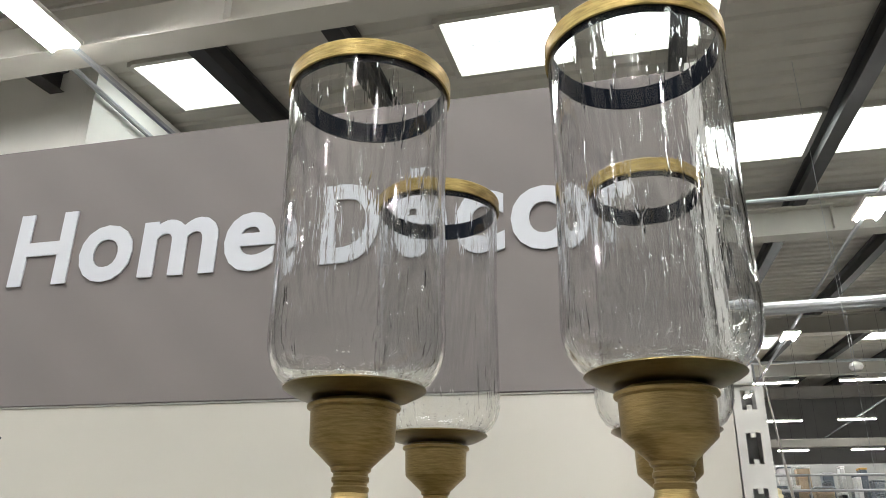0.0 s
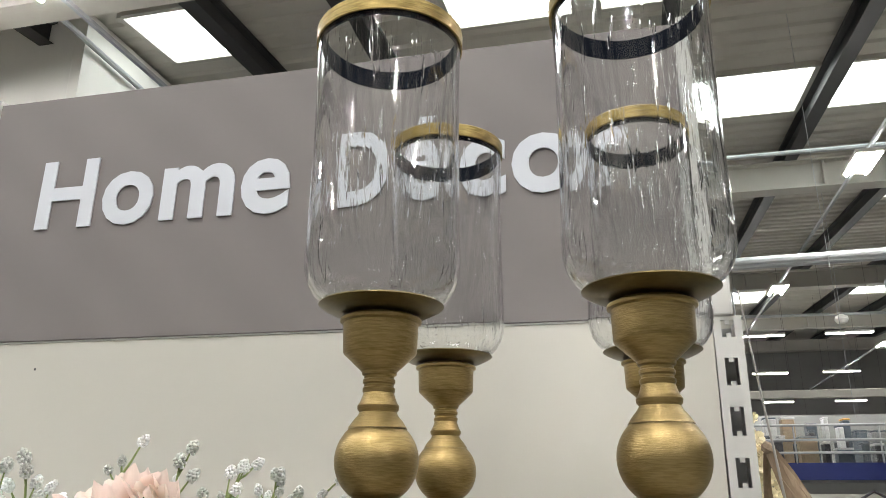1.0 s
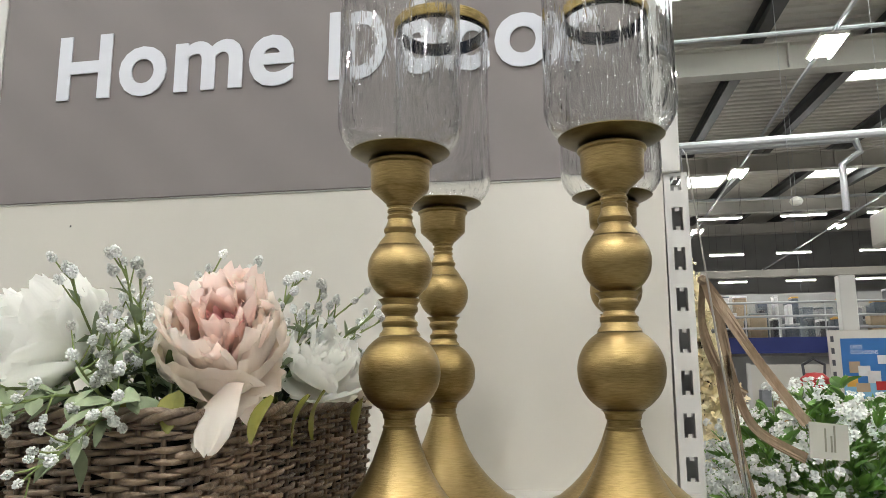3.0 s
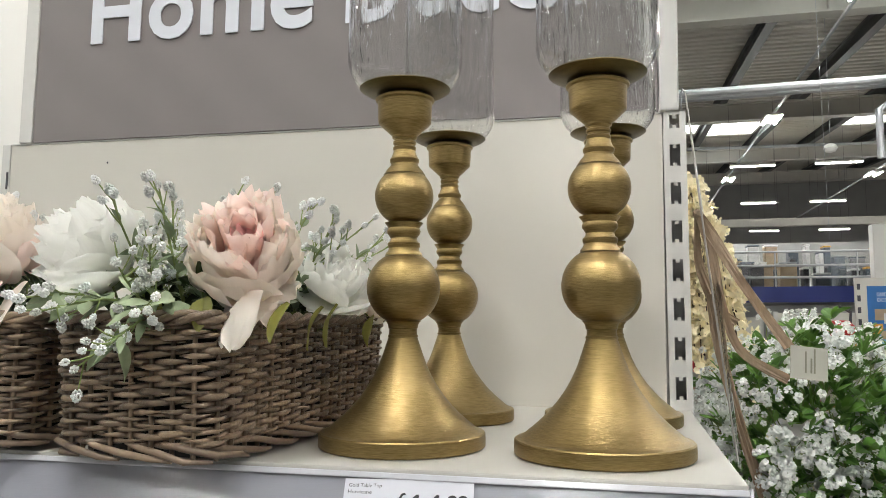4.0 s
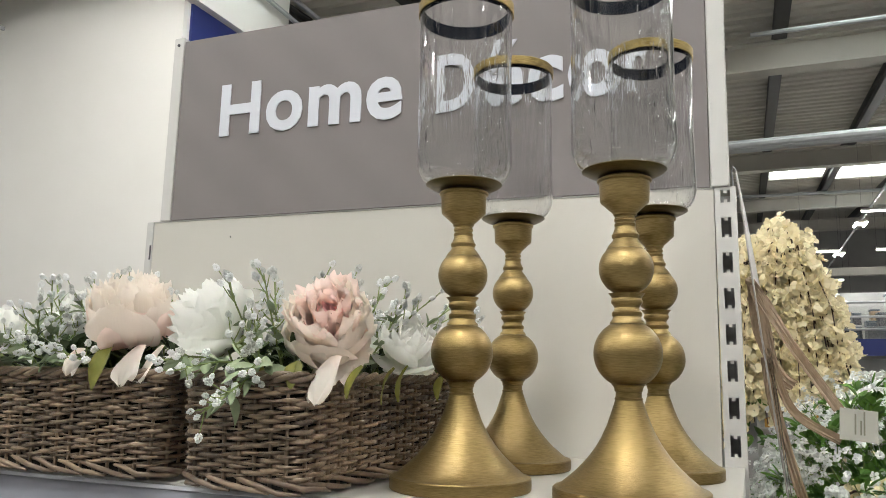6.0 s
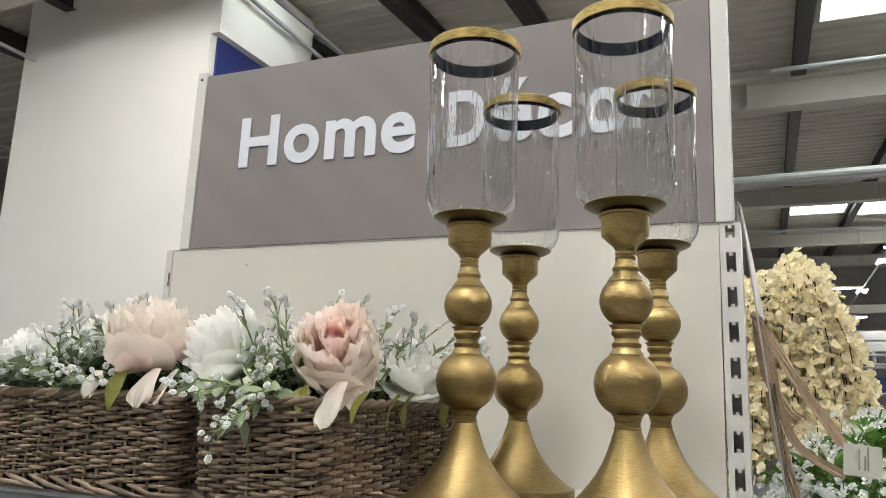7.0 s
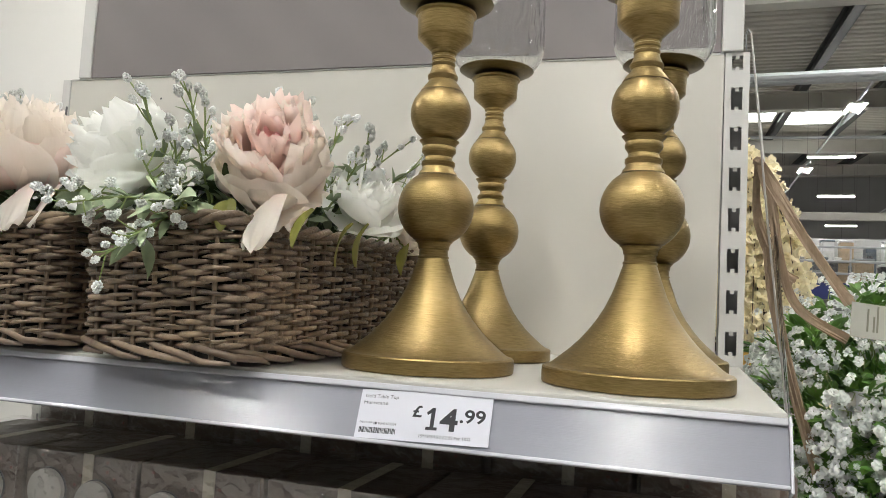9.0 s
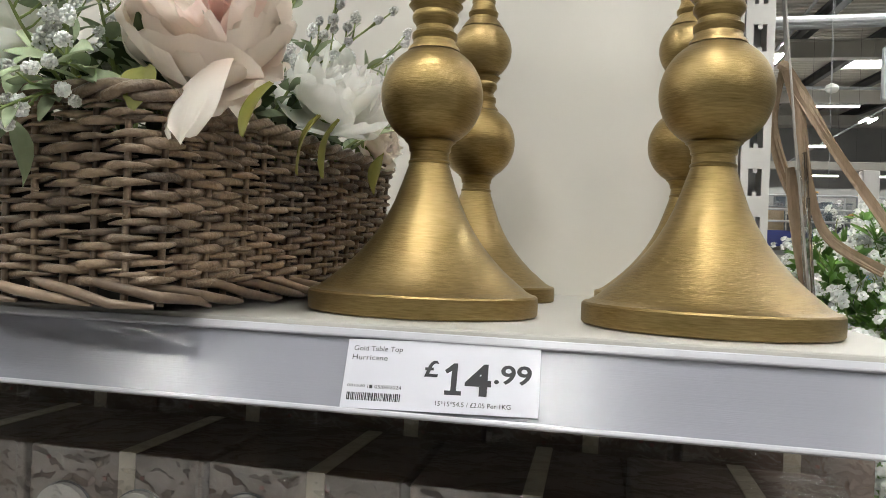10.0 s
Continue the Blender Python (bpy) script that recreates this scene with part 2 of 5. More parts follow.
STOCK = [mat("stock_" + k, c, rough=0.5, vary=0.25, scale=12, obj_vary=0.5) for k, c in (("white", (0.6, 0.6, 0.6)), ("grey", (0.25, 0.26, 0.28)), ("tan", (0.4, 0.3, 0.2)), ("red", (0.5, 0.03, 0.03)), ("amber", (0.6, 0.33, 0.06)), ("slate", (0.1, 0.12, 0.15)))]
TUBE = glow("fluorescent_tube", (1.0, 0.985, 0.955), LAMP)
FAR_TUBE = glow("slim_tube", (1.0, 0.98, 0.95), 75.0)
ROOFLIGHT = glow("rooflight_sheet", (0.93, 1.0, 0.97), SKYLIGHT)


# ---------- mesh helpers ----------
class Geo:
    """Collects vertices, faces and material slots of one mesh."""

    def __init__(self):
        self.v, self.f, self.uv = [], [], []

    def add(self, verts, faces):
        k = len(self.v)
        self.v.extend(tuple(p) for p in verts)
        self.f.extend(tuple(i + k for i in q) for q in faces)
        return self

    def box(self, lo, hi, bevel=0.0):
        (a, b, c), (d, e, g) = lo, hi
        if bevel <= 0:
            p = [(x, y, z) for x in (a, d) for y in (b, e) for z in (c, g)]
            return self.add(p, [(0, 1, 3, 2), (4, 6, 7, 5), (0, 4, 5, 1), (2, 3, 7, 6), (0, 2, 6, 4), (1, 5, 7, 3)])
        bm = bmesh.new()
        bmesh.ops.create_cube(bm, size=1)
        for v in bm.verts:
            v.co = Vector(((a + d) / 2 + v.co.x * (d - a), (b + e) / 2 + v.co.y * (e - b), (c + g) / 2 + v.co.z * (g - c)))
        bmesh.ops.bevel(bm, geom=bm.edges[:], offset=bevel, segments=2, affect="EDGES", profile=0.5)
        bm.verts.index_update()
        self.add([v.co for v in bm.verts], [[v.index for v in q.verts] for q in bm.faces])
        bm.free()
        return self

    def lathe(self, prof, n=64, centre=(0, 0)):
        """Turn a list of (radius, height) round the z axis; radius 0 closes it."""
        verts, faces = [], []
        for r, z in prof:
            for k in range(n):
                a = 2 * math.pi * k / n
                verts.append((centre[0] + r * math.cos(a), centre[1] + r * math.sin(a), z))
        for i in range(len(prof) - 1):
            for k in range(n):
                k2 = (k + 1) % n
                faces.append((i * n + k, i * n + k2, (i + 1) * n + k2, (i + 1) * n + k))
        return self.add(verts, faces)

    def tube(self, pts, radii, n=6, flat=1.0):
        """A tapered rod along points."""
        pts = [Vector(p) for p in pts]
        if not hasattr(radii, "__len__"):
            radii = [radii] * len(pts)
        verts, faces, up = [], [], None
        for i, p in enumerate(pts):
            d = (pts[min(i + 1, len(pts) - 1)] - pts[max(i - 1, 0)]).normalized()
            if up is None:
                up = Vector((0, 0, 1)) if abs(d.z) < 0.9 else Vector((1, 0, 0))
            side = d.cross(up).normalized()
            up = side.cross(d).normalized()
            for k in range(n):
                a = 2 * math.pi * k / n
                verts.append(p + (side * math.cos(a) * flat + up * math.sin(a)) * radii[i])
        for i in range(len(pts) - 1):
            for k in range(n):
                k2 = (k + 1) % n
                faces.append((i * n + k, i * n + k2, (i + 1) * n + k2, (i + 1) * n + k))
        faces.append(tuple(range(n - 1, -1, -1)))
        faces.append(tuple(range((len(pts) - 1) * n, len(pts) * n)))
        return self.add(verts, faces)

    def put(self, other, m):
        return self.add([m @ Vector(p) for p in other.v], other.f)

    def mesh(self, name, material, smooth=True):
        me = bpy.data.meshes.new(name)
        me.from_pydata(self.v, [], self.f)
        if self.uv:
            layer = me.uv_layers.new(name="UVMap")
            for loop in me.loops:
                layer.data[loop.index].uv = self.uv[loop.vertex_index]
        me.materials.append(material)
        me.polygons.foreach_set("use_smooth", [smooth] * len(me.polygons))
        me.update()
        return me


def sharp(me, degrees=35):
    bm = bmesh.new()
    bm.from_mesh(me)
    bmesh.ops.recalc_face_normals(bm, faces=bm.faces)
    for e in bm.edges:
        e.smooth = len(e.link_faces) != 2 or e.calc_face_angle(0) < radians(degrees)
    bm.to_mesh(me)
    bm.free()
    return me


def part(name, geo, material, parent, label="", smooth=True, m=None, crease=35):
    me = sharp(geo.mesh(name, material, smooth), crease) if isinstance(geo, Geo) else geo
    ob = new(name, me)
    ob.parent = parent
    if m is not None:
        ob.matrix_basis = m
    if label:
        ob["label"] = label
    return ob


def thing(name, at, label, category, group="", kind="", rz=0.0):
    ob = new(name)
    ob.empty_display_size = 0.05
    ob.matrix_basis = pose(*at, 0, 0, rz)
    return tagged(ob, label, category, group, kind)


def solid(name, geo, material, label, category, kind="structure", smooth=False):
    return tagged(part(name, geo, material, None, smooth=smooth), label, category, "", kind)


def glyphs(text, material, parent, box, depth, bold=0.0, name="letter", slant=0.0):
    """Built-in font text as a mesh filling box (x0, x1, z0, z1) on the plane y = 0 of its parent, facing -y."""
    cu = bpy.data.curves.new("text", "FONT")
    cu.body, cu.size, cu.offset, cu.resolution_u = text, 1.0, bold, 4
    tmp = bpy.data.objects.new("text", cu)
    scene.collection.objects.link(tmp)
    bpy.context.view_layer.update()
    raw = bpy.data.meshes.new_from_object(tmp.evaluated_get(bpy.context.evaluated_depsgraph_get()))
    bpy.data.objects.remove(tmp)
    bm = bmesh.new()
    bm.from_mesh(raw)
    xs, ys = [v.co.x for v in bm.verts], [v.co.y for v in bm.verts]
    x0, x1, z0, z1 = box
    for v in bm.verts:
        fx, fz = (v.co.x - min(xs)) / (max(xs) - min(xs)), (v.co.y - min(ys)) / (max(ys) - min(ys))
        v.co = Vector((x0 + fx * (x1 - x0), 0, z0 + fz * (z1 - z0)))
    if depth:
        ext = bmesh.ops.extrude_face_region(bm, geom=bm.faces[:])
        for g in ext["geom"]:
            if isinstance(g, bmesh.types.BMVert):
                g.co.y -= depth
    bmesh.ops.recalc_face_normals(bm, faces=bm.faces)
    me = bpy.data.meshes.new(name)
    for q in bm.faces:
        q.smooth = False
    bm.to_mesh(me)
    bm.free()
    bpy.data.meshes.remove(raw)
    me.materials.append(material)
    ob = new(name, me)
    ob.parent = parent
    return ob


rnd = random.Random(7)

# ---------- the shop shell ----------
def roof_z(y):
    return 4.6 + 0.07 * y


X0, X1, Y0, Y1 = -16.0, 16.0, -12.0, 42.0
solid("floor", Geo().box((X0, Y0, FLOOR - 0.1), (X1, Y1, FLOOR)), FLOORING, "pale grey vinyl shop floor", "floor")
for nm, lo, hi in (("wall_north", (X0, Y1, FLOOR), (X1, Y1 + 0.2, 8.4)), ("wall_south", (X0, Y0 - 0.2, FLOOR), (X1, Y0, 8.4)),
                   ("wall_west", (X0 - 0.2, Y0 - 0.2, FLOOR), (X0, Y1 + 0.2, 8.4)), ("wall_east", (X1, Y0 - 0.2, FLOOR), (X1 + 0.2, Y1 + 0.2, 8.4))):
    solid(nm, Geo().box(lo, hi), GREY_WALL, "plain cladding wall of the shop", "wall")

# roof sheet with openings where the rooflights lie; ribs run across
LIGHTS = [(-4.9, -4.1, 5.28, 6.32), (-1.6, -0.45, 5.35, 6.4), (-0.1, 1.05, 5.35, 6.4), (0.9, 2.43, 8.25, 9.6), (2.68, 4.25, 8.25, 9.6), (-1.0, 0.9, 12.1, 13.0), (4.5, 6.1, 13.2, 14.1), (0.85, 2.43, 22.6, 24.8), (2.7, 4.26, 23.0, 25.4),
          (-4.5, -2.7, -4.0, -2.8), (-1.6, 0.55, -4.0, -2.8), (2.7, 4.25, -4.0, -2.8), (6.4, 7.9, 22.8, 24.6)]
xs = sorted({X0, X1, *(a for q in LIGHTS for a in q[:2])})
ys = sorted({Y0, Y1, *(a for q in LIGHTS for a in q[2:])})
roof = Geo()
for xa, xb in zip(xs, xs[1:]):
    for ya, yb in zip(ys, ys[1:]):
        if not any(q[0] <= xa and xb <= q[1] and q[2] <= ya and yb <= q[3] for q in LIGHTS):
            p = [(x, y, roof_z(y) + h) for h in (0, 0.12) for x, y in ((xa, ya), (xb, ya), (xb, yb), (xa, yb))]
            roof.add(p, [(0, 1, 2, 3), (7, 6, 5, 4), (0, 4, 5, 1), (1, 5, 6, 2), (2, 6, 7, 3), (3, 7, 4, 0)])
y = Y0 + 0.1
while y < 30:
    for xa, xb in zip(xs, xs[1:]):
        if not any(q[0] <= xa and xb <= q[1] and q[2] - 0.06 <= y <= q[3] + 0.06 for q in LIGHTS):
            z = roof_z(y)
            roof.add([(xa, y - 0.05, z), (xb, y - 0.05, z), (xb, y - 0.02, z - 0.035), (xa, y - 0.02, z - 0.035), (xb, y + 0.02, z - 0.035), (xa, y + 0.02, z - 0.035), (xb, y + 0.05, z), (xa, y + 0.05, z)],
                     [(0, 3, 2, 1), (3, 5, 4, 2), (5, 7, 6, 4)])
    y += 0.3
solid("ceiling", roof, ROOF, "grey ribbed metal roof deck of the shop", "ceiling")
for q in LIGHTS:
    sk = thing("rooflight", ((q[0] + q[1]) / 2, (q[2] + q[3]) / 2, roof_z((q[2] + q[3]) / 2)), "bright white translucent rooflight sheet in the roof", "rooflight", "rooflights", "structure")
    w, d = (q[1] - q[0]) / 2, (q[3] - q[2]) / 2
    tilt = pose(0, 0, 0.03, math.degrees(math.atan(0.07)), 0, 0)
    part("sheet", Geo().box((-w, -d, -0.01), (w, d, 0.01)), ROOFLIGHT, sk, smooth=False, m=tilt)
    fr = Geo()
    for sx in (-1, 1):
        fr.box((sx * w - 0.03, -d, -0.09), (sx * w + 0.03, d, -0.02))
    for sy in (-1, 1):
        fr.box((-w + 0.03, sy * d - 0.03, -0.09), (w - 0.03, sy * d + 0.03, -0.02))
    part("kerb", fr, RAFTER, sk, smooth=False, m=tilt)
    bar = Geo().box((-w * 0.6, -0.006, -0.05), (w * 0.25, 0.006, -0.035))
    part("glazing_bar", bar, PIPE, sk, smooth=False, m=tilt)

# dark purlins along the shop, pale rafters across it
for x in (-9.4, -7.5, -5.65, -3.82, -2.45, 0.72, 2.55, 4.38, 6.22, 8.05, 9.9, 11.8):
    g = Geo()
    p = []
    for yy in (Y0, 36.0):
        z = roof_z(yy) - 0.04
        p += [(x - 0.09, yy, z), (x + 0.09, yy, z), (x + 0.09, yy, z - 0.035), (x + 0.02, yy, z - 0.05), (x + 0.02, yy, z - 0.25), (x + 0.09, yy, z - 0.28), (x - 0.09, yy, z - 0.28), (x - 0.02, yy, z - 0.25), (x - 0.02, yy, z - 0.05), (x - 0.09, yy, z - 0.035)]
    g.add(p, [(i, (i + 1) % 10, 10 + (i + 1) % 10, 10 + i) for i in range(10)] + [tuple(range(10)), tuple(range(19, 9, -1))])
    solid("purlin", g, PURLIN, "dark steel purlin under the roof", "beam")
for yy in (-6.0, 4.1, 11.0, 19.2, 27.0, 34.0):
    z = roof_z(yy) - 0.32
    g = Geo().box((X0, yy - 0.14, z - 0.03), (X1, yy + 0.14, z)).box((X0, yy - 0.02, z - 0.42), (X1, yy + 0.02, z - 0.03)).box((X0, yy - 0.14, z - 0.45), (X1, yy + 0.14, z - 0.42))
    for k in range(-12, 13, 3):
        g.box((k - 0.015, yy - 0.12, z - 0.42), (k + 0.015, yy - 0.02, z - 0.03))
    solid("rafter", g, RAFTER, "pale painted steel rafter spanning the shop", "beam")

# lighting tracks along the shop with twin battens
# unseen battens added as fill: x -8.0, -11.5 (core wall); -0.4 at y 2.6 (tree)
TRACKS = [(-4.3, 4.0, (-5.4, -1.0, 3.5, 20.0)), (-0.4, 4.0, (-5.4, -2.1, -1.2, 2.6)), (2.85, 4.0, (-5.4, -1.5, 3.0, 8.7, 14.6, 20.8, 26.0)), (6.4, 4.0, (-3.4, 3.0, 8.7, 14.6, 20.8)), (-8.0, 4.0, (-3.4, 1.6)), (-11.5, 4.0, (-1.2,))]
for tx, tz, spots in TRACKS:
    if tx not in (-0.4,):
        solid("light_track", Geo().box((tx - 0.018, Y0, tz + 0.051), (tx + 0.018, 30.0, tz + 0.09)), PIPE, "thin grey lighting track hung along the shop", "track")
    for sy in spots:
        lamp = thing("ceiling_light", (tx, sy, tz), "twin white fluorescent batten on a lighting track", "ceiling light", "twin battens")
        part("housing", Geo().box((-0.16, -0.34, 0.005), (0.16, 0.34, 0.05), 0.008), RAFTER, lamp, smooth=False)
        for sx in (-0.11, 0.11):
            part("tube", Geo().box((sx - 0.015, -0.33, -0.02), (sx + 0.015, 0.33, 0.004), 0.008), TUBE, lamp, "glowing white tube", smooth=False)
# rows of small lights far down the shop, set across it
for yy, zz, spots in ((18.5, 3.9, (3.1, 5.0, 6.9, 8.8)), (24.5, 3.9, (2.2, 4.2, 6.2, 8.6, 11.0)), (29.5, 3.6, (2.8, 5.2, 7.6, 10.0)), (34.0, 3.5, (3.5, 6.5, 9.5, 12.5))):
    for sx in spots:
        lamp = thing("strip_light", (sx, yy, zz), "slim white strip light far down the shop", "strip light", "strip lights")
        part("housing", Geo().box((-0.52, -0.05, 0.0), (0.52, 0.05, 0.05), 0.01), RAFTER, lamp, smooth=False)
        part("tube", Geo().box((-0.5, -0.04, -0.03), (0.5, 0.04, -0.002), 0.008), FAR_TUBE, lamp, smooth=False)
        for hx in (-0.5, 0.5):
            part("hanger", Geo().tube([(hx, 0, 0.055), (hx, 0, roof_z(yy) - zz - 0.001)], 0.003, 5), PURLIN, lamp)

# pale service pipe with a drop and a heater box
pipe = thing("service_pipe", (0, 9.6, 3.2), "pale grey service pipe with a bent drop", "pipe", "", "structure")
part("run", Geo().tube([(-0.5, 0, -0.08), (6, 0, 0.0), (9, 0, 0.04)], 0.055, 10), PIPE, pipe)
part("second_run", Geo().tube([(-0.5, 0.16, -0.11), (3.4, 0.16, -0.05)], 0.045, 10), PIPE, pipe)
part("drop", Geo().tube([(3.4, 0.16, -0.05), (3.45, 0.16, -0.22), (3.22, 0.16, -0.38), (3.22, 0.16, -1.0)], 0.045, 10), PIPE, pipe)
heater = thing("heater_box", (4.35, 9.8, 1.95), "cream metal heater box hung from the roof", "heater", "", "")
part("body", Geo().box((-0.75, -0.35, -0.2), (0.75, 0.35, 0.25), 0.04), RAFTER, heater, smooth=False)
part("grille", Geo().box((-0.55, -0.365, -0.14), (0.55, -0.352, 0.12)), GREY_WALL, heater, smooth=False)
for sx in (-0.6, 0.6):
    part("hanger", Geo().tube([(sx, 0, 0.24), (sx, 0, 3.335)], 0.003, 6), PIPE, heater)
dome = thing("dome_lamp", (3.1, 11.6, 2.75), "small round white dome hung on a wire", "dome", "", "")
part("bowl", Geo().lathe([(0.0, -0.07), (0.07, -0.05), (0.1, 0.0), (0.08, 0.05), (0.02, 0.08), (0.0, 0.08)], 20), WHITE_WALL, dome)
part("wire", Geo().tube([(0, 0, 0.07), (0, 0, 2.661)], 0.004, 6), PIPE, dome)
for wx, wy, wz in ((1.9, 7.0, 0.9),):
    solid("hanging_wire", Geo().tube([(wx, wy, wz), (wx - 0.05, wy, roof_z(wy))], 0.003, 5), PIPE, "thin steel wire hung from the roof", "wire")
solid("conduit", Geo().tube([(-2, 20.6, 4.9), (12, 20.6, 4.7)], 0.04, 8), PIPE, "thin grey conduit along a rafter", "conduit")
solid("conduit", Geo().tube([(0.3, 9.9, 4.75), (8, 9.9, 4.75)], 0.035, 8), PIPE, "thin grey conduit under the roof", "conduit")

# white block (core wall) past the bay, with blue sign panel on its side
core = thing("core_wall", (-5.3, 5.2, FLOOR), "tall white plastered wall block behind the bay", "wall", "", "structure")
part("block", Geo().box((-2.9, 0, 0), (0, 1.75, roof_z(5.2) - FLOOR - 0.002)), WHITE_WALL, core, smooth=False)
part("blue_panel", Geo().box((0.002, 0.1, 3.2), (0.03, 1.75, 5.42)), BLUE, core, "navy blue sign panel", smooth=False)
part("side_bulkhead", Geo().box((0.002, 0.0, 5.425), (0.12, 1.75, roof_z(5.2) - FLOOR - 0.003)), WHITE_WALL, core, smooth=False)
part("rail", Geo().tube([(0.18, -0.6, 6.05), (0.18, 2.2, 5.95)], 0.03, 8), PIPE, core)

# mezzanine with rails and blue fascia far down the shop
mez = thing("mezzanine", (0, 20.0, FLOOR), "mezzanine deck with blue fascia and steel rails", "mezzanine", "", "structure")
part("deck", Geo().box((-6, 0.05, 2.2), (14, 7, 2.45)), RAFTER, mez, smooth=False)
part("fascia", Geo().box((-6, 0, 2.12), (14, 0.04, 2.52)), BLUE, mez, "navy blue fascia board", smooth=False)
for hz in (2.75, 3.05, 3.4):
    part("rail", Geo().tube([(-6, 0, hz), (14, 0, hz)], 0.03, 8), PIPE, mez)
for k in range(-3, 8):
    part("rail_post", Geo().tube([(k * 1.9, 0.02, 2.5), (k * 1.9, 0.02, 3.4)], 0.022, 8), PIPE, mez)
part("glass_panel", Geo().box((-6, 0.05, 2.55), (14, 0.06, 3.3)), ACRYLIC, mez, smooth=False)
part("back_wall", Geo().box((-6, 6.8, 2.45), (14, 7, 4.3)), GREY_WALL, mez, smooth=False)
for row, (yy, top, n) in enumerate(((20.5, 0.75, 34), (22.2, 1.15, 34), (24.4, 1.7, 40))):
    for k in range(n):
        w, h = rnd.uniform(0.12, 0.42), top * rnd.uniform(0.45, 1.0)
        st = thing("display_stock", (-1.5 + k * 14.0 / n + rnd.uniform(-0.12, 0.12), yy + rnd.uniform(0, 0.6), FLOOR + 2.452), "dim stacked goods on the mezzanine", "stock", "mezzanine stock")
        part("carton", Geo().box((-w / 2, -0.2, 0), (w / 2, 0.2, h), 0.02), rnd.choice([DARK_STOCK, DARK_STOCK, STOCK[1], STOCK[5], STOCK[0], STOCK[2]]), st, smooth=False)
        part("lid", Geo().box((-w / 2 - 0.01, -0.21, h), (w / 2 + 0.01, 0.21, h + 0.05), 0.01), rnd.choice([STOCK[0], STOCK[0], STOCK[1], STOCK[4], STOCK[5]]), st, smooth=False)
sign = thing("pay_sign", (1.55, 19.97, FLOOR + 2.18), "navy hanging sign with white words pay here", "sign")
part("board", Geo().box((-0.8, 0.0, 0), (1.0, 0.025, 0.3)), BLUE, sign, smooth=False)
tx = glyphs("pay here", LETTER, sign, (-0.05, 0.75, 0.06, 0.25), 0.006, 0.02)
tx.location.y = -0.001
solid("tie_beam", Geo().box((-6.0, 18.42, 2.42), (15.9, 18.56, 2.6), 0.01), RAFTER, "pale steel tie beam across the shop", "beam")
solid("column", Geo().box((5.6, 18.38, FLOOR), (5.96, 18.7, 2.415), 0.02), WHITE_WALL, "white boxed steel column", "column")

# shop floor bays in the distance: pale gondolas with goods and a poster
def gondola(at, rz, w, h, stock_seed):
    r = random.Random(stock_seed)
    g = thing("display_gondola", at, "pale shop display bay with assorted goods", "display bay", "far bays", "", rz)
    part("back_panel", Geo().box((-w / 2, 0, 0), (w / 2, 0.04, h)), CREAM, g, smooth=False)
    for sx in (-1, 1):
        part("upright", Geo().box((sx * w / 2 - 0.03, -0.03, 0), (sx * w / 2 + 0.03, 0.045, h + 0.02)), POST, g, smooth=False)
    z = 0.25
    while z < h - 0.25:
        part("shelf", Geo().box((-w / 2 + 0.035, -0.42, z - 0.03), (w / 2 - 0.035, -0.002, z), 0.005), SHELF, g, smooth=False)
        x = -w / 2 + 0.1
        while x < w / 2 - 0.15:
            gw, gh = r.uniform(0.08, 0.2), r.uniform(0.1, 0.3)
            it = thing("shelf_goods", at, "assorted boxed goods on a far bay", "goods", "far goods")
            it.matrix_basis = g.matrix_basis @ pose(x + gw / 2, -0.25, z)
            part("carton", Geo().box((-gw / 2, -0.1, 0), (gw / 2, 0.1, gh), 0.008), r.choice(STOCK), it, smooth=False)
            x += gw + r.uniform(0.02, 0.12)
        z += 0.42
    return g


for at, rz, w, h, sd in (((3.7, 12.5, FLOOR), 0, 2.6, 1.75, 1), ((1.4, 15.0, FLOOR), 0, 2.4, 1.7, 2), ((6.3, 13.5, FLOOR), 0, 2.2, 1.9, 3), ((2.6, 7.6, FLOOR), 0, 0.9, 1.35, 4), ((5.2, 10.0, FLOOR), 20, 2.0, 1.6, 5)):
    gondola(at, rz, w, h, sd)
post_bay = thing("poster_bay", (2.27, 6.45, FLOOR), "cream bay end with a blue greeting card poster", "display bay")
part("panel", Geo().box((-0.32, 0, 0), (0.75, 0.05, 1.96)), CREAM, post_bay, smooth=False)
for k in range(13):
    part("slot", Geo().box((-0.31, -0.004, 0.66 + k * 0.1), (-0.285, -0.0005, 0.71 + k * 0.1)), DARK_STOCK, post_bay, smooth=False)
poster = part("poster", Geo().box((-0.23, -0.012, 1.02), (0.33, -0.004, 1.72)), POSTER_BLUE, post_bay, "blue poster with pale card shapes", smooth=False, m=pose(-0.07, 0, 0.65) @ Matrix.Diagonal((0.72, 1, 0.72, 1)))
part("lower_field", Geo().box((-0.23, -0.0145, 1.02), (0.33, -0.0125, 1.2)), mat("poster_pale", (0.2, 0.42, 0.62), rough=0.4), poster, smooth=False)
for word, z in (("CARDS", 1.6), ("OCCASIONS", 1.535)):
    t = glyphs(word, LETTER, poster, (-0.13, 0.0 if word == "CARDS" else 0.17, z, z + 0.045), 0.001, 0.01)
    t.location.y = -0.013
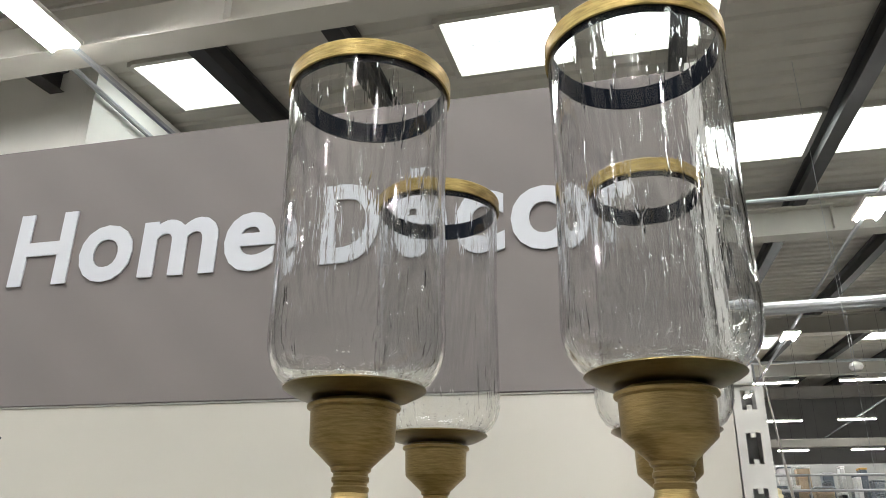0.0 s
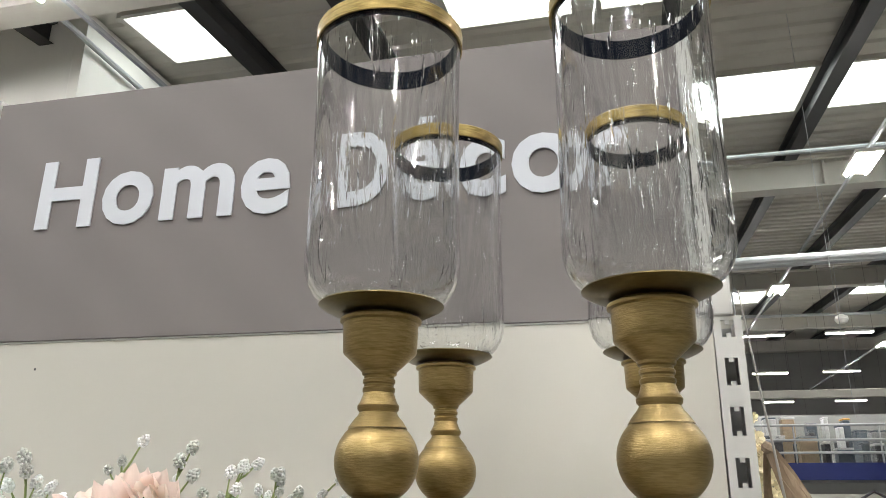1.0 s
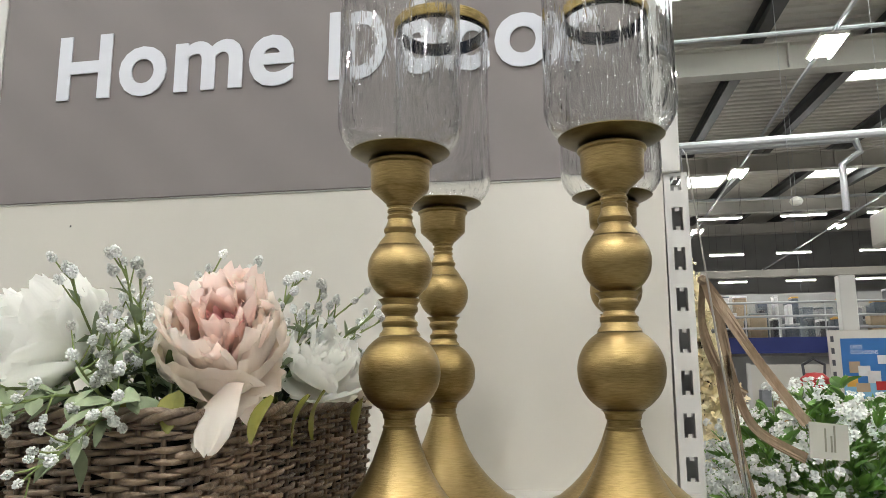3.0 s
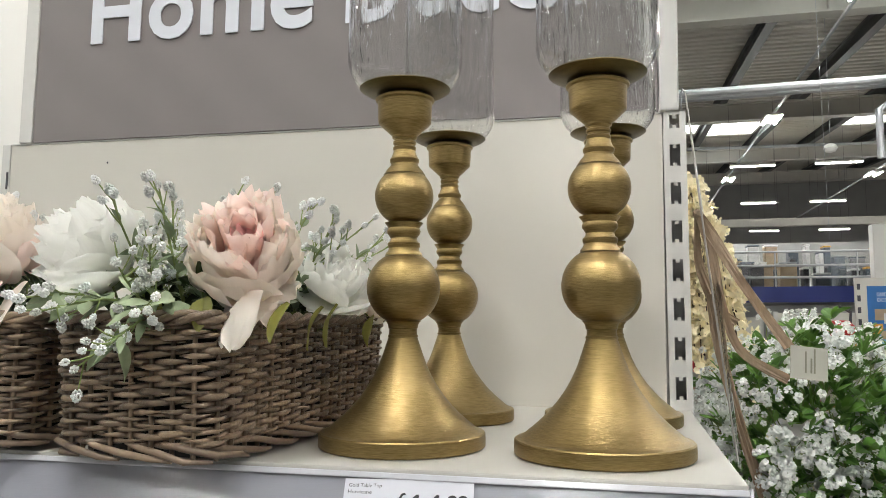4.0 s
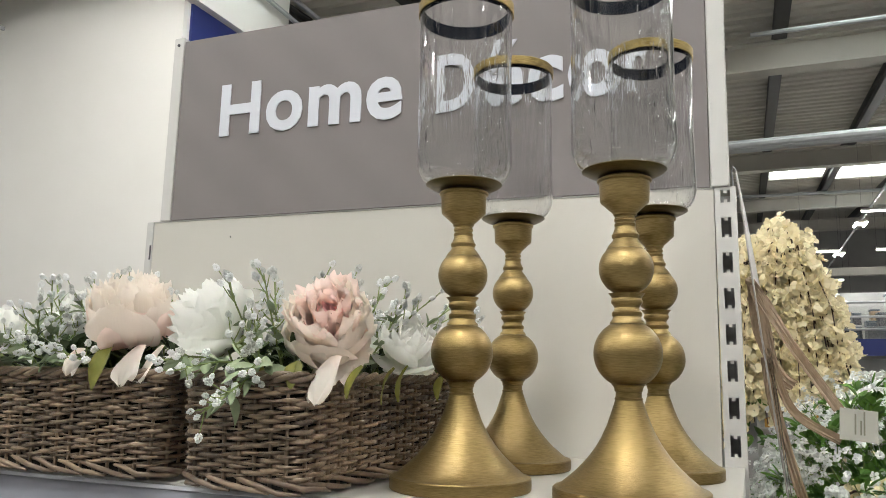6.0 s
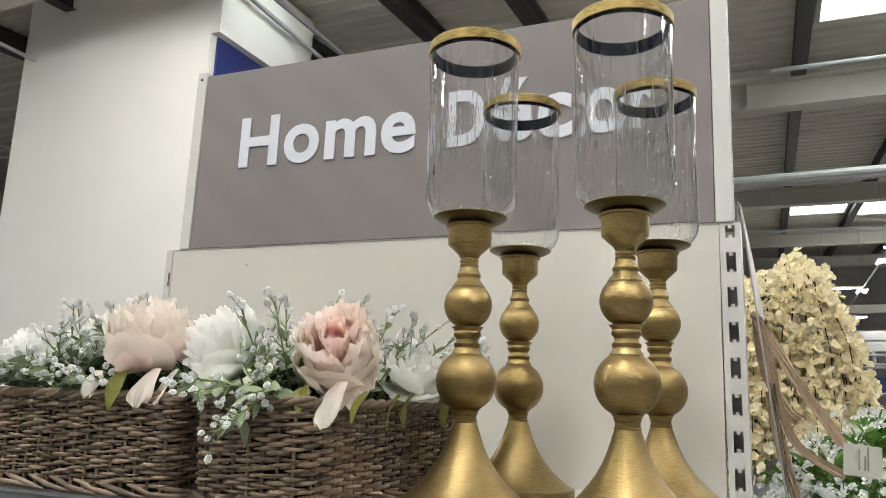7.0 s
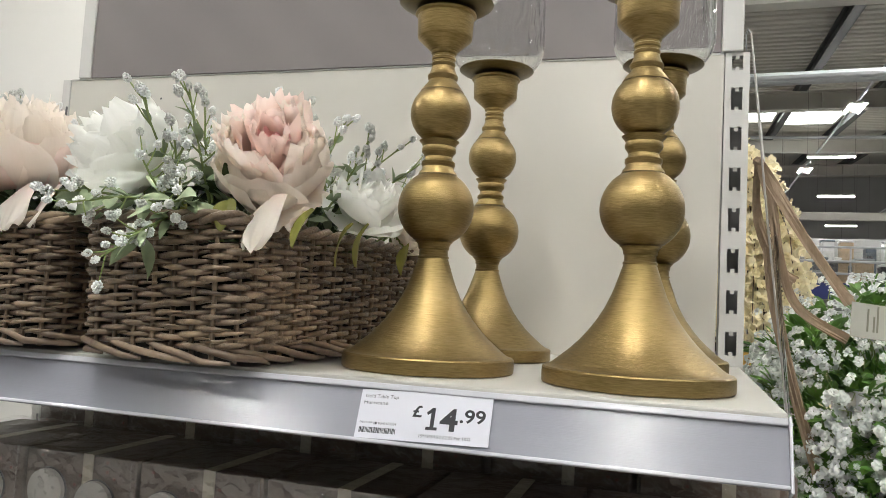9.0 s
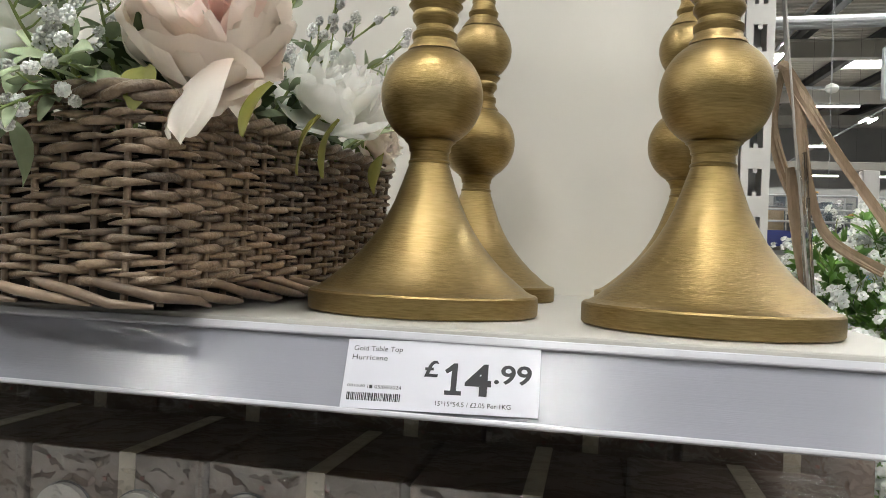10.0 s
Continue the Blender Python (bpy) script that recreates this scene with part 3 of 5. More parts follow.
for k, (x, z, w, h, c) in enumerate(((-0.1, 1.32, 0.12, 0.13, 2), (0.0, 1.28, 0.13, 0.12, 0), (0.1, 1.2, 0.14, 0.14, 0), (-0.14, 1.16, 0.12, 0.12, 4), (0.17, 1.12, 0.12, 0.1, 3), (-0.03, 1.1, 0.15, 0.1, 2), (0.2, 1.42, 0.1, 0.1, 0))):
    part("card_shape", Geo().box((x - w / 2, -0.017 - 0.001 * k, z), (x + w / 2, -0.0155 - 0.001 * k, z + h)), STOCK[c], poster, smooth=False)
red = thing("red_bag", (2.05, 7.38, FLOOR + 1.42), "red padded bag hung on a far display", "bag")
part("pouch", Geo().lathe([(0.0, 0.0), (0.08, 0.01), (0.13, 0.06), (0.13, 0.13), (0.08, 0.18), (0.0, 0.19)], 20), STOCK[3], red)
part("strap", Geo().tube([(-0.09, 0, 0.15), (-0.1, 0, 0.26), (0, 0, 0.32), (0.1, 0, 0.26), (0.09, 0, 0.15)], 0.015, 6), DARK_STOCK, red)

# ---------- the display bay ----------
XL, XR = -0.955, 0.074
back_panel = solid("back_panel", Geo().box((XL, 0.3668, FLOOR), (XR, 0.40, 0.39), 0.001), CREAM, "cream steel back panel of the display bay", "panel")


def upright(x0, x1, side):
    """Slotted shelving upright: two rails, bridges between the paired slots, an added plate behind that darkens them.
    """
    post = thing("slotted_upright", (0, 0, 0), "cream slotted steel shelving upright with open slots", "upright", "uprights", "structure")
    w = x1 - x0
    part("channel", Geo().box((x0, 0.366, FLOOR), (x0 + 0.0035, 0.43, 0.392)).box((x1 - 0.0035, 0.366, FLOOR), (x1, 0.43, 0.392)), POST, post, smooth=False)
    a, b = x0 + 0.0035, x1 - 0.0035
    s0, s1 = x0 + w * 0.27, x0 + w * 0.73
    g = Geo().box((a, 0.366, FLOOR), (s0, 0.369, 0.392)).box((s1, 0.366, FLOOR), (b, 0.369, 0.392))
    k, top = 0, 0.392
    while True:
        zc = 0.3835 - 0.0508 * k
        lo, hi = zc - 0.0145, zc + (0.0145 if k else 0.004)
        if lo < -0.9:
            g.box((s0, 0.366, FLOOR), (s1, 0.369, top))
            break
        if top > hi:
            g.box((s0, 0.366, hi), (s1, 0.369, top))
        mid = (s0 + s1) / 2
        g.box((mid - 0.0022, 0.3663, lo), (mid + 0.0022, 0.3687, lo + 0.0045)).box((mid - 0.0022, 0.3663, hi - 0.0045), (mid + 0.0022, 0.3687, hi))
        top, k = lo, k + 1
    part("slotted_face", g, POST, post, smooth=False)
    # added grey plate, standing in for the shade inside the channel
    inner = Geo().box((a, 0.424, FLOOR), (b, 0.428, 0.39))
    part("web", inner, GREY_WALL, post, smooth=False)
    return post


upright(0.0745, 0.1035, 1)
edge = thing("end_upright", (0, 0, 0), "cream steel end upright seen edge-on", "upright", "uprights", "structure")
part("channel", Geo().box((-0.972, 0.366, FLOOR), (-0.9565, 0.43, 0.392), 0.001), POST, edge, smooth=False)
for k in range(8):
    part("slit", Geo().box((-0.9605, 0.3645, 0.318 - k * 0.1016), (-0.9575, 0.3658, 0.346 - k * 0.1016)), DARK_STOCK, edge, smooth=False)

board = thing("header_sign", (0, 0.364, 0), "taupe header board with raised white words Home Décor", "sign")
SAG = pose(0.08, 0, 0.39) @ pose(0, 0, 0, 0, 0.45, 0) @ pose(-0.08, 0, -0.39)   # the bay stands slightly out of level
board.matrix_basis = SAG @ board.matrix_basis
back_panel.matrix_basis = SAG
edge.matrix_basis = SAG
part("board", Geo().box((-0.913, 0.0, 0.3925), (0.069, 0.012, 0.757), 0.001), TAUPE, board, smooth=False)
for x0, x1 in ((-0.938, -0.914), (0.070, 0.0955)):
    part("side_post", Geo().box((x0, -0.002, 0.3925), (x1, 0.03, 0.766), 0.002), POST, board, "cream steel side post", smooth=False)
    part("screw", Geo().tube([((x0 + x1) / 2, -0.004, 0.75), ((x0 + x1) / 2, 0.0, 0.75)], 0.003, 8), DARK_STOCK, board)
part("bottom_trim", Geo().box((-0.953, 0.0016, 0.3902), (0.073, 0.011, 0.3922)), POST, board, smooth=False)
BASE, XH, CAP = 0.5500, 0.0765, 0.102
for ch, x0, x1, z0, z1 in (("H", -0.812, -0.722, 0, CAP), ("o", -0.708, -0.629, -0.002, XH), ("m", -0.616, -0.508, 0, XH), ("e", -0.498, -0.428, -0.002, XH), ("D", -0.376, -0.294, 0, CAP),
                           ("é", -0.282, -0.212, -0.002, CAP + 0.01), ("c", -0.203, -0.146, -0.002, XH), ("o", -0.139, -0.062, -0.002, XH), ("r", -0.050, -0.008, 0, XH)):
    t = glyphs(ch, LETTER, board, (x0, x1, BASE + z0, BASE + z1), 0.0022, 0.026)
    t.location.y = -0.0005

# shelf, ticket strip and price ticket
shelf = thing("shelf", (0, 0, 0), "cream steel shelf with a silver ticket strip", "shelf", "bay shelves", "structure")
part("deck", Geo().box((XL, -0.0985, -0.004), (0.1, 0.3655, 0.0), 0.0012).box((XL, -0.09, -0.032), (0.0985, -0.086, -0.0045)).box((0.095, -0.085, -0.032), (0.099, 0.36, -0.0045)), SHELF, shelf, smooth=False)
STRIP_TILT = math.degrees(math.atan2(0.016, 0.037))
strip = part("ticket_strip", Geo().box((XL, 0.0, -0.0388), (0.1, 0.002, 0.0)), STRIP, shelf, "silver plastic ticket strip", smooth=False, m=pose(0, -0.1, -0.006, -STRIP_TILT))
part("top_lip", Geo().box((XL, -0.003, -0.002), (0.1, 0.002, 0.0028), 0.0009), STRIP_LIP, strip, smooth=False)
part("bottom_lip", Geo().box((XL, -0.003, -0.0416), (0.1, 0.002, -0.0390), 0.0008), STRIP_LIP, strip, smooth=False)
part("end_cap", Geo().box((0.1002, -0.003, -0.0438), (0.1022, 0.012, 0.004), 0.0008), STRIP_LIP, strip, smooth=False)
ticket = thing("price_ticket", (0, 0, 0), "white paper price ticket reading 14.99 pounds", "price ticket")
ticket.matrix_basis = pose(-0.141, -0.1018, -0.0065, -STRIP_TILT) @ pose(0, 0, 0, 0, -1.6, 0)
part("paper", Geo().box((-0.05, -0.0004, -0.0365), (0.05, 0.0, -0.0005)), PAPER, ticket, smooth=False)
for words, box, bold in (("Gold Table Top", (-0.0465, -0.0205, -0.0075, -0.0040), 0.0), ("Hurricane", (-0.0468, -0.028, -0.0115, -0.0088), 0.0), ("£", (-0.0080, -0.0008, -0.0190, -0.0103), 0.02),
                         ("4", (0.0130, 0.0262, -0.0275, -0.0112), 0.03), (".99", (0.0275, 0.0460, -0.0210, -0.0112), 0.02), ("15*15*54.5 / £2.05 Per 1KG", (-0.001, 0.0365, -0.0332, -0.0307), 0.0),
                         ("081530 |", (-0.0475, -0.0365, -0.0262, -0.0243), 0.0), ("05/04/2024", (-0.0330, -0.0190, -0.0262, -0.0243), 0.0)):
    t = glyphs(words, INK, ticket, box, 0.0, bold)
    t.location.y = -0.0006
part("figure_one", Geo().add([(x, -0.0006, z) for x, z in ((0.0030, -0.0275), (0.0030, -0.0253), (0.0060, -0.0253), (0.0060, -0.0152), (0.0036, -0.0168), (0.0025, -0.0150), (0.0068, -0.0113), (0.0089, -0.0113), (0.0089, -0.0253), (0.0115, -0.0253), (0.0115, -0.0275))], [tuple(range(11))]), INK, ticket, smooth=False)
part("ink_dot", Geo().box((-0.0358, -0.0006, -0.0262), (-0.0342, -0.00045, -0.0244)), INK, ticket, smooth=False)
bars, x = Geo(), -0.0472
while x < -0.019:
    w = rnd.choice((0.0003, 0.0005, 0.0008))
    bars.box((x, -0.0006, -0.0325), (x + w, -0.00045, -0.0285))
    x += w + rnd.choice((0.0003, 0.0005))
tagged(part("barcode", bars, INK, ticket, smooth=False), kind="stuff")
solid("scuff", Geo().box((-0.774, 0.3662, 0.3605), (-0.7715, 0.3668, 0.3635)), DARK_STOCK, "tiny dark scuff on the panel", "scuff")


# ---------- gold hurricane holders ----------
def arc(r, zc, z0, z1, n=14):
    return [(math.sqrt(max(r * r - (z - zc) ** 2, 1e-8)), z) for z in [z0 + (z1 - z0) * k / n for k in range(n + 1)]]


def hurricane(at, label):
    h = thing("hurricane_holder", at, label, "candle holder", "hurricane holders")
    part("base", Geo().lathe([(0.0, 0.0006), (0.074, 0.0006), (0.075, 0.0018), (0.0752, 0.007), (0.0750, 0.0125), (0.0738, 0.0138), (0.0715, 0.0142), (0.0672, 0.0165), (0.0595, 0.0228), (0.0525, 0.0288), (0.0455, 0.0358), (0.0385, 0.0440), (0.0320, 0.0530),
                               (0.0265, 0.0625), (0.0218, 0.0725), (0.0180, 0.083), (0.0150, 0.092), (0.0132, 0.0975), (0.0, 0.0975)], 80), GOLD, h)
    part("lower_collar", Geo().lathe([(0.0, 0.0972), (0.0130, 0.0972), (0.0138, 0.0980), (0.0138, 0.0992), (0.0128, 0.1002), (0.0126, 0.1050), (0.0136, 0.1060), (0.0138, 0.1085), (0.0150, 0.111), (0.017, 0.1125), (0.0, 0.1125)], 48), GOLD, h)
    part("lower_ball", Geo().lathe([(0.0, 0.1103)] + arc(0.0337, 0.1425, 0.1115, 0.1735, 24) + [(0.0, 0.1747)], 72), GOLD, h)
    part("middle_collar", Geo().lathe([(0.0, 0.172), (0.0175, 0.172), (0.0165, 0.1745), (0.0145, 0.1765), (0.0140, 0.179), (0.0150, 0.1805), (0.0150, 0.1835), (0.0128, 0.1855), (0.0122, 0.188), (0.0135, 0.1905), (0.0152, 0.1925), (0.0155, 0.195),
                                        (0.0145, 0.1975), (0.0155, 0.1995), (0.018, 0.2025), (0.0, 0.2025)], 48), GOLD, h)
    part("upper_ball", Geo().lathe([(0.0, 0.2005)] + arc(0.0272, 0.2275, 0.2018, 0.252, 22) + [(0.0, 0.2535)], 64), GOLD, h)
    part("neck", Geo().lathe([(0.0, 0.247), (0.0195, 0.2475), (0.0165, 0.2520), (0.0135, 0.2555), (0.0122, 0.258), (0.0135, 0.2595), (0.0138, 0.262), (0.0122, 0.2645), (0.0108, 0.268), (0.0102, 0.2705), (0.0108, 0.2715), (0.0108, 0.2735), (0.0098, 0.2745),
                               (0.0098, 0.276), (0.0108, 0.277), (0.0108, 0.279), (0.0100, 0.2798), (0.0100, 0.2815), (0.0115, 0.2825), (0.0118, 0.2845), (0.0, 0.2845)], 48), GOLD, h)
    part("cup", Geo().lathe([(0.0, 0.2835), (0.0112, 0.2838), (0.0125, 0.2852), (0.0243, 0.2962), (0.0247, 0.2975), (0.0250, 0.304), (0.0254, 0.3165), (0.0262, 0.3170), (0.0274, 0.3176), (0.0277, 0.3187), (0.0274, 0.3198), (0.0255, 0.3202), (0.0, 0.3202)], 64), GOLD, h)
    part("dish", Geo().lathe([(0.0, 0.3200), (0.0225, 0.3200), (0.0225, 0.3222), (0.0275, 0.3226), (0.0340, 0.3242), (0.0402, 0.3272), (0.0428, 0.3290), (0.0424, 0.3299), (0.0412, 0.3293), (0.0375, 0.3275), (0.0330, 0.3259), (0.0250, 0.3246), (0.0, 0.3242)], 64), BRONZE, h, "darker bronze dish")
    R, T, TOP = 0.0541, 0.0021, 0.5395
    outer = [(0.0, 0.3255), (0.030, 0.3262), (0.0390, 0.3302), (0.0460, 0.3352), (0.0510, 0.3425), (0.0536, 0.3515), (R, 0.3610)] + [(R - 0.0012 * math.sin(math.pi * k / 12), 0.361 + (TOP - 0.361) * k / 12) for k in range(1, 13)]
    inner = [(max(r - T, 0.0), z + (T if r < 0.045 else T * 0.6)) for r, z in outer[:7]] + [(r - T, z) for r, z in outer[7:]]
    shade = part("glass_shade", Geo().lathe(outer + [(R - T / 2, TOP + 0.0007)] + inner[::-1], 96), GLASS, h, "clear streaked glass shade")
    shade.visible_shadow = False
    part("rim_band", Geo().lathe([(R + 0.0004, TOP - 0.0095), (R + 0.0014, TOP - 0.0091), (R + 0.0016, TOP + 0.0015), (R + 0.0006, TOP + 0.0027), (R - 0.0026, TOP + 0.0027), (R - 0.0030, TOP + 0.0018), (R - 0.0028, TOP + 0.0012), (R + 0.0002, TOP + 0.0012), (R + 0.0002, TOP - 0.0095), (R + 0.0004, TOP - 0.0095)], 96), GOLD_RIM, shade, "worn gold rim band")
    part("rim_lining", Geo().lathe([(R - T - 0.0003, TOP - 0.0135), (R - T - 0.0010, TOP - 0.0133), (R - T - 0.0014, TOP + 0.0024), (R - T - 0.0011, TOP + 0.0026), (R - T - 0.0003, TOP + 0.0010), (R - T - 0.0003, TOP - 0.0135)], 96), NAVY, shade, "dark lining of the rim")
    return h


first = hurricane((0.0, 0.0, 0.0), "brushed gold hurricane holder with streaked glass, at the shelf end")
for at, lab in (((-0.178, 0.006, 0), "brushed gold hurricane holder with streaked glass, beside a basket"), ((-0.180, 0.205, 0), "brushed gold hurricane holder with streaked glass, against the panel"), ((0.005, 0.212, 0), "brushed gold hurricane holder with streaked glass, near the upright")):
    c = copy_thing(first, pose(*at, 0, 0, rnd.uniform(0, 360)))
    c["label"] = lab
    for o in c.children_recursive:
        if o.name.startswith("glass_shade"):
            o.visible_shadow = False

# ---------- wicker baskets ----------
BW, BL, BH, BC = 0.144, 0.332, 0.117, 0.013   # width, length, height, corner radius


def basket_rim():
    """Straight runs and corners of the basket's outline: (length, start, direction, centre, angle)."""
    a, b = BW / 2 - BC, BL / 2 - BC
    q = math.pi * BC / 2
    return [(2 * b, (BW / 2, -b), 90), (q, (a, b), 0), (2 * a, (a, BL / 2), 180), (q, (-a, b), 90), (2 * b, (-BW / 2, b), 270), (q, (-a, -b), 180), (2 * a, (-a, -BL / 2), 0), (q, (a, -b), 270)]


OUTLINE = basket_rim()
AROUND = sum(q[0] for q in OUTLINE)


def rim_at(s):
    """Point and outward direction on the outline, s metres round it."""
    s %= AROUND
    for k, (length, p, ang) in enumerate(OUTLINE):
        if s <= length:
            if k % 2 == 0:
                d = Vector((math.cos(radians(ang)), math.sin(radians(ang)), 0))
                return Vector((*p, 0)) + d * s, Vector((d.y, -d.x, 0))
            a = radians(ang) + s / BC
            n = Vector((math.cos(a), math.sin(a), 0))
            return Vector((*p, 0)) + n * BC, n
        s -= length
    return rim_at(0)


STAKES = 48
GAP = AROUND / STAKES


def on_basket(s, z, out):
    p, n = rim_at(s)
    return p * (1 + 0.035 * (z / BH - 0.4)) + n * out + Vector((0, 0, z))


def wicker_basket(seed):
    r = random.Random(seed)
    b = thing("wicker_basket", (0, 0, 0), "grey-brown woven willow basket holding artificial flowers", "basket", "flower baskets")
    rows = 21
    for j in range(rows):
        s, z0 = r.uniform(0, GAP), 0.0165 + j * (0.0905 / (rows - 1))
        end = s + AROUND
        while s < end:
            span = GAP * r.choice((2.4, 3.2, 4.2))
            n = int(span / GAP * 6)
            pts, rad = [], []
            big = r.uniform(0.0021, 0.0028)
            tilt, lift = r.uniform(0.0002, 0.0030), r.uniform(-0.0007, 0.0007)
            for i in range(n + 1):
                f = i / n
                ss = s + f * (span + GAP * 0.7)
                wave = math.cos(math.pi * ss / GAP + math.pi * (j % 2))
                pts.append(on_basket(ss, z0 + lift + tilt * (f - 0.5) * 2 + 0.0004 * math.sin(ss * 90 + j), 0.0029 * wave + 0.0022 * (f - 0.5)))
                rad.append(big * (0.25 + 0.75 * min(1, 3.2 * f, 3.2 * (1 - f))) * (1 + 0.08 * math.sin(ss * 160 + j * 3)))
            part("weaver", Geo().tube(pts, rad, 8), WICKER, b, crease=75)
            s += span
    stake = sharp(Geo().tube([(0, 0, 0.004), (0, 0, 0.05), (0, 0, 0.113)], [0.0020, 0.0020, 0.0018], 8).mesh("stake", WICKER), 75)
    for k in range(STAKES):
        p, n = rim_at(k * GAP)
        part("stake", stake, WICKER, b, m=Matrix.Translation(p * 0.987) @ pose(0, 0, 0, -math.degrees(math.atan(p.y * 0.035 / BH)), math.degrees(math.atan(p.x * 0.035 / BH)), 0))
    for k in range(3):
        pts = []
        for i in range(241):
            s = AROUND * i / 240
            a = 2 * math.pi * (s / 0.062 + k / 3)
            pts.append(on_basket(s, 0.1135 + 0.0032 * math.sin(a), 0.001 + 0.0034 * math.cos(a)))
        part("rim_strand", Geo().tube(pts, 0.0031, 8), WICKER, b, crease=75)
    for k in range(0, STAKES, 2):     # long border strands laid aslant over one another
        s, G = k * GAP + r.uniform(-0.006, 0.006), GAP * r.uniform(1.5, 2.0)
        pts = [on_basket(s + G * u, z + r.uniform(-0.0014, 0.0014), o + r.uniform(-0.001, 0.001)) for u, z, o in ((-0.35, 0.0165, 0.0), (0.2, 0.0140, 0.0048), (0.9, 0.0095, 0.0078), (1.7, 0.0058, 0.0085), (2.2, 0.0042, 0.006))]
        part("border_strand", Geo().tube(pts, [0.0018, 0.0027, 0.0030, 0.0026, 0.0013], 8), WICKER_PALE, b, crease=75)
    # closed dark sheet behind the weave; its colour stands in for shaded gaps
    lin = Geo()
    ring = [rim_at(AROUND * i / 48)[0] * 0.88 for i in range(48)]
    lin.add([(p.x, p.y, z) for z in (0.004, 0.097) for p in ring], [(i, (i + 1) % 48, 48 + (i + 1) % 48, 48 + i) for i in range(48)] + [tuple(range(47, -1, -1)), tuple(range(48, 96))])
    part("lining", lin, INNER_SHADE, b, "near-black inner sheet giving the shade behind the weave", smooth=False)
    return b


basket_a = wicker_basket(3)
basket_a.matrix_basis = pose(-0.3455, 0.031, 0.0005, 0, 0, -5)
basket_b = copy_thing(basket_a, pose(-0.643, -0.043, 0.0005, 0, 0, 90))
basket_b["label"] = "grey-brown woven willow basket lying lengthwise along the shelf"


# ---------- silk flowers ----------
def petal(length, width, theta0, bend, cup, ruffle, seed, nu=8, nv=9, tipw=0.75, frill=0.0, root=0.22):
    """A cupped, ruffled petal growing from the origin; z is the flower's axis, y points outward."""
    r = random.Random(seed)
    g, ph = Geo(), [r.uniform(0, 6.28) for _ in range(4)]
    rr = hh = 0.0
    for j in range(nv + 1):
        v = j / nv
        th = radians(theta0 + bend * v)
        if j:
            rr += math.sin(th) * length / nv
            hh += math.cos(th) * length / nv
        w = width * (root + (1 - root) * math.sin(math.pi * min(1, v * 0.62 + 0.06)) ** 1.2) * (1 if v < 0.8 else 1 - (1 - tipw) * ((v - 0.8) / 0.2) ** 2)
        for i in range(nu + 1):
            u = 2 * i / nu - 1
            edge = max(0.0, v - 0.45) * (0.3 + abs(u))
            wav = ruffle * edge * (math.sin(5 * u + ph[0]) + 0.6 * math.sin(11 * u + ph[1]))
            tip = -length * 0.10 * u * u * v + ruffle * 0.5 * v * math.sin(7 * u + ph[2]) - frill * length * v ** 5 * (abs(math.sin(3.6 * u + ph[3])) + 0.5 * math.sin(13 * u + ph[0]))
            out = rr - cup * u * u * width * (0.3 + 0.7 * v) + wav * math.cos(th)
            g.v.append((w * u, out + tip * math.sin(th), hh + tip * math.cos(th) - wav * math.sin(th)))
            g.uv.append((i / nu, v))
    n = nu + 1
    g.f = [(j * n + i, j * n + i + 1, (j + 1) * n + i + 1, (j + 1) * n + i) for j in range(nv) for i in range(nu)]
    return g


def leaf_geo(length, width, droop=0.25, fold=0.25, seed=0):
    g, r = Geo(), random.Random(seed)
    for j in range(7):
        v = j / 6
        w = width * math.sin(math.pi * (0.04 + 0.94 * v)) ** 0.8
        for i in range(5):
            u = i / 2 - 1
            g.v.append((w * u, length * v, -droop * length * v * v + fold * w * abs(u) + 0.03 * length * math.sin(5 * v + 2 * u + seed)))
    g.f = [(j * 5 + i, j * 5 + i + 1, (j + 1) * 5 + i + 1, (j + 1) * 5 + i) for j in range(6) for i in range(4)]
    return g


def aim(at, axis, spin=0.0):
    """Pose at a place with the local z along axis."""
    q = Vector(axis).normalized().to_track_quat("Z", "Y").to_matrix().to_4x4()
    return Matrix.Translation(at) @ q @ pose(0, 0, 0, 0, 0, spin)


# rings of a silk peony: petals, length, width, lean at the root, bend to the tip, cup, ruffle, frill (lengths in radii)
GARDEN = [(6, 1.46, 0.70, 100, -104, 0.24, 0.05, 0.0), (6, 1.54, 0.70, 98, -108, 0.28, 0.06, 0.005), (7, 1.56, 0.56, 88, -100, 0.32, 0.07, 0.015), (11, 1.56, 0.38, 76, -82, 0.34, 0.09, 0.03), (13, 1.54, 0.34, 62, -60, 0.34, 0.10, 0.03),
          (12, 1.48, 0.31, 46, -40, 0.36, 0.11, 0.04), (9, 1.38, 0.29, 30, -24, 0.38, 0.11, 0.04), (5, 1.2, 0.26, 12, -8, 0.4, 0.10, 0.03)]
FLUFFY = [(8, 1.56, 0.64, 88, -52, 0.14, 0.09, 0.03), (8, 1.58, 0.62, 74, -50, 0.18, 0.09, 0.03), (8, 1.54, 0.56, 60, -46, 0.22, 0.10, 0.04), (8, 1.48, 0.50, 45, -36, 0.26, 0.11, 0.04), (8, 1.40, 0.44, 30, -26, 0.3, 0.12, 0.04), (6, 1.3, 0.38, 14, -10, 0.34, 0.12, 0.04)]
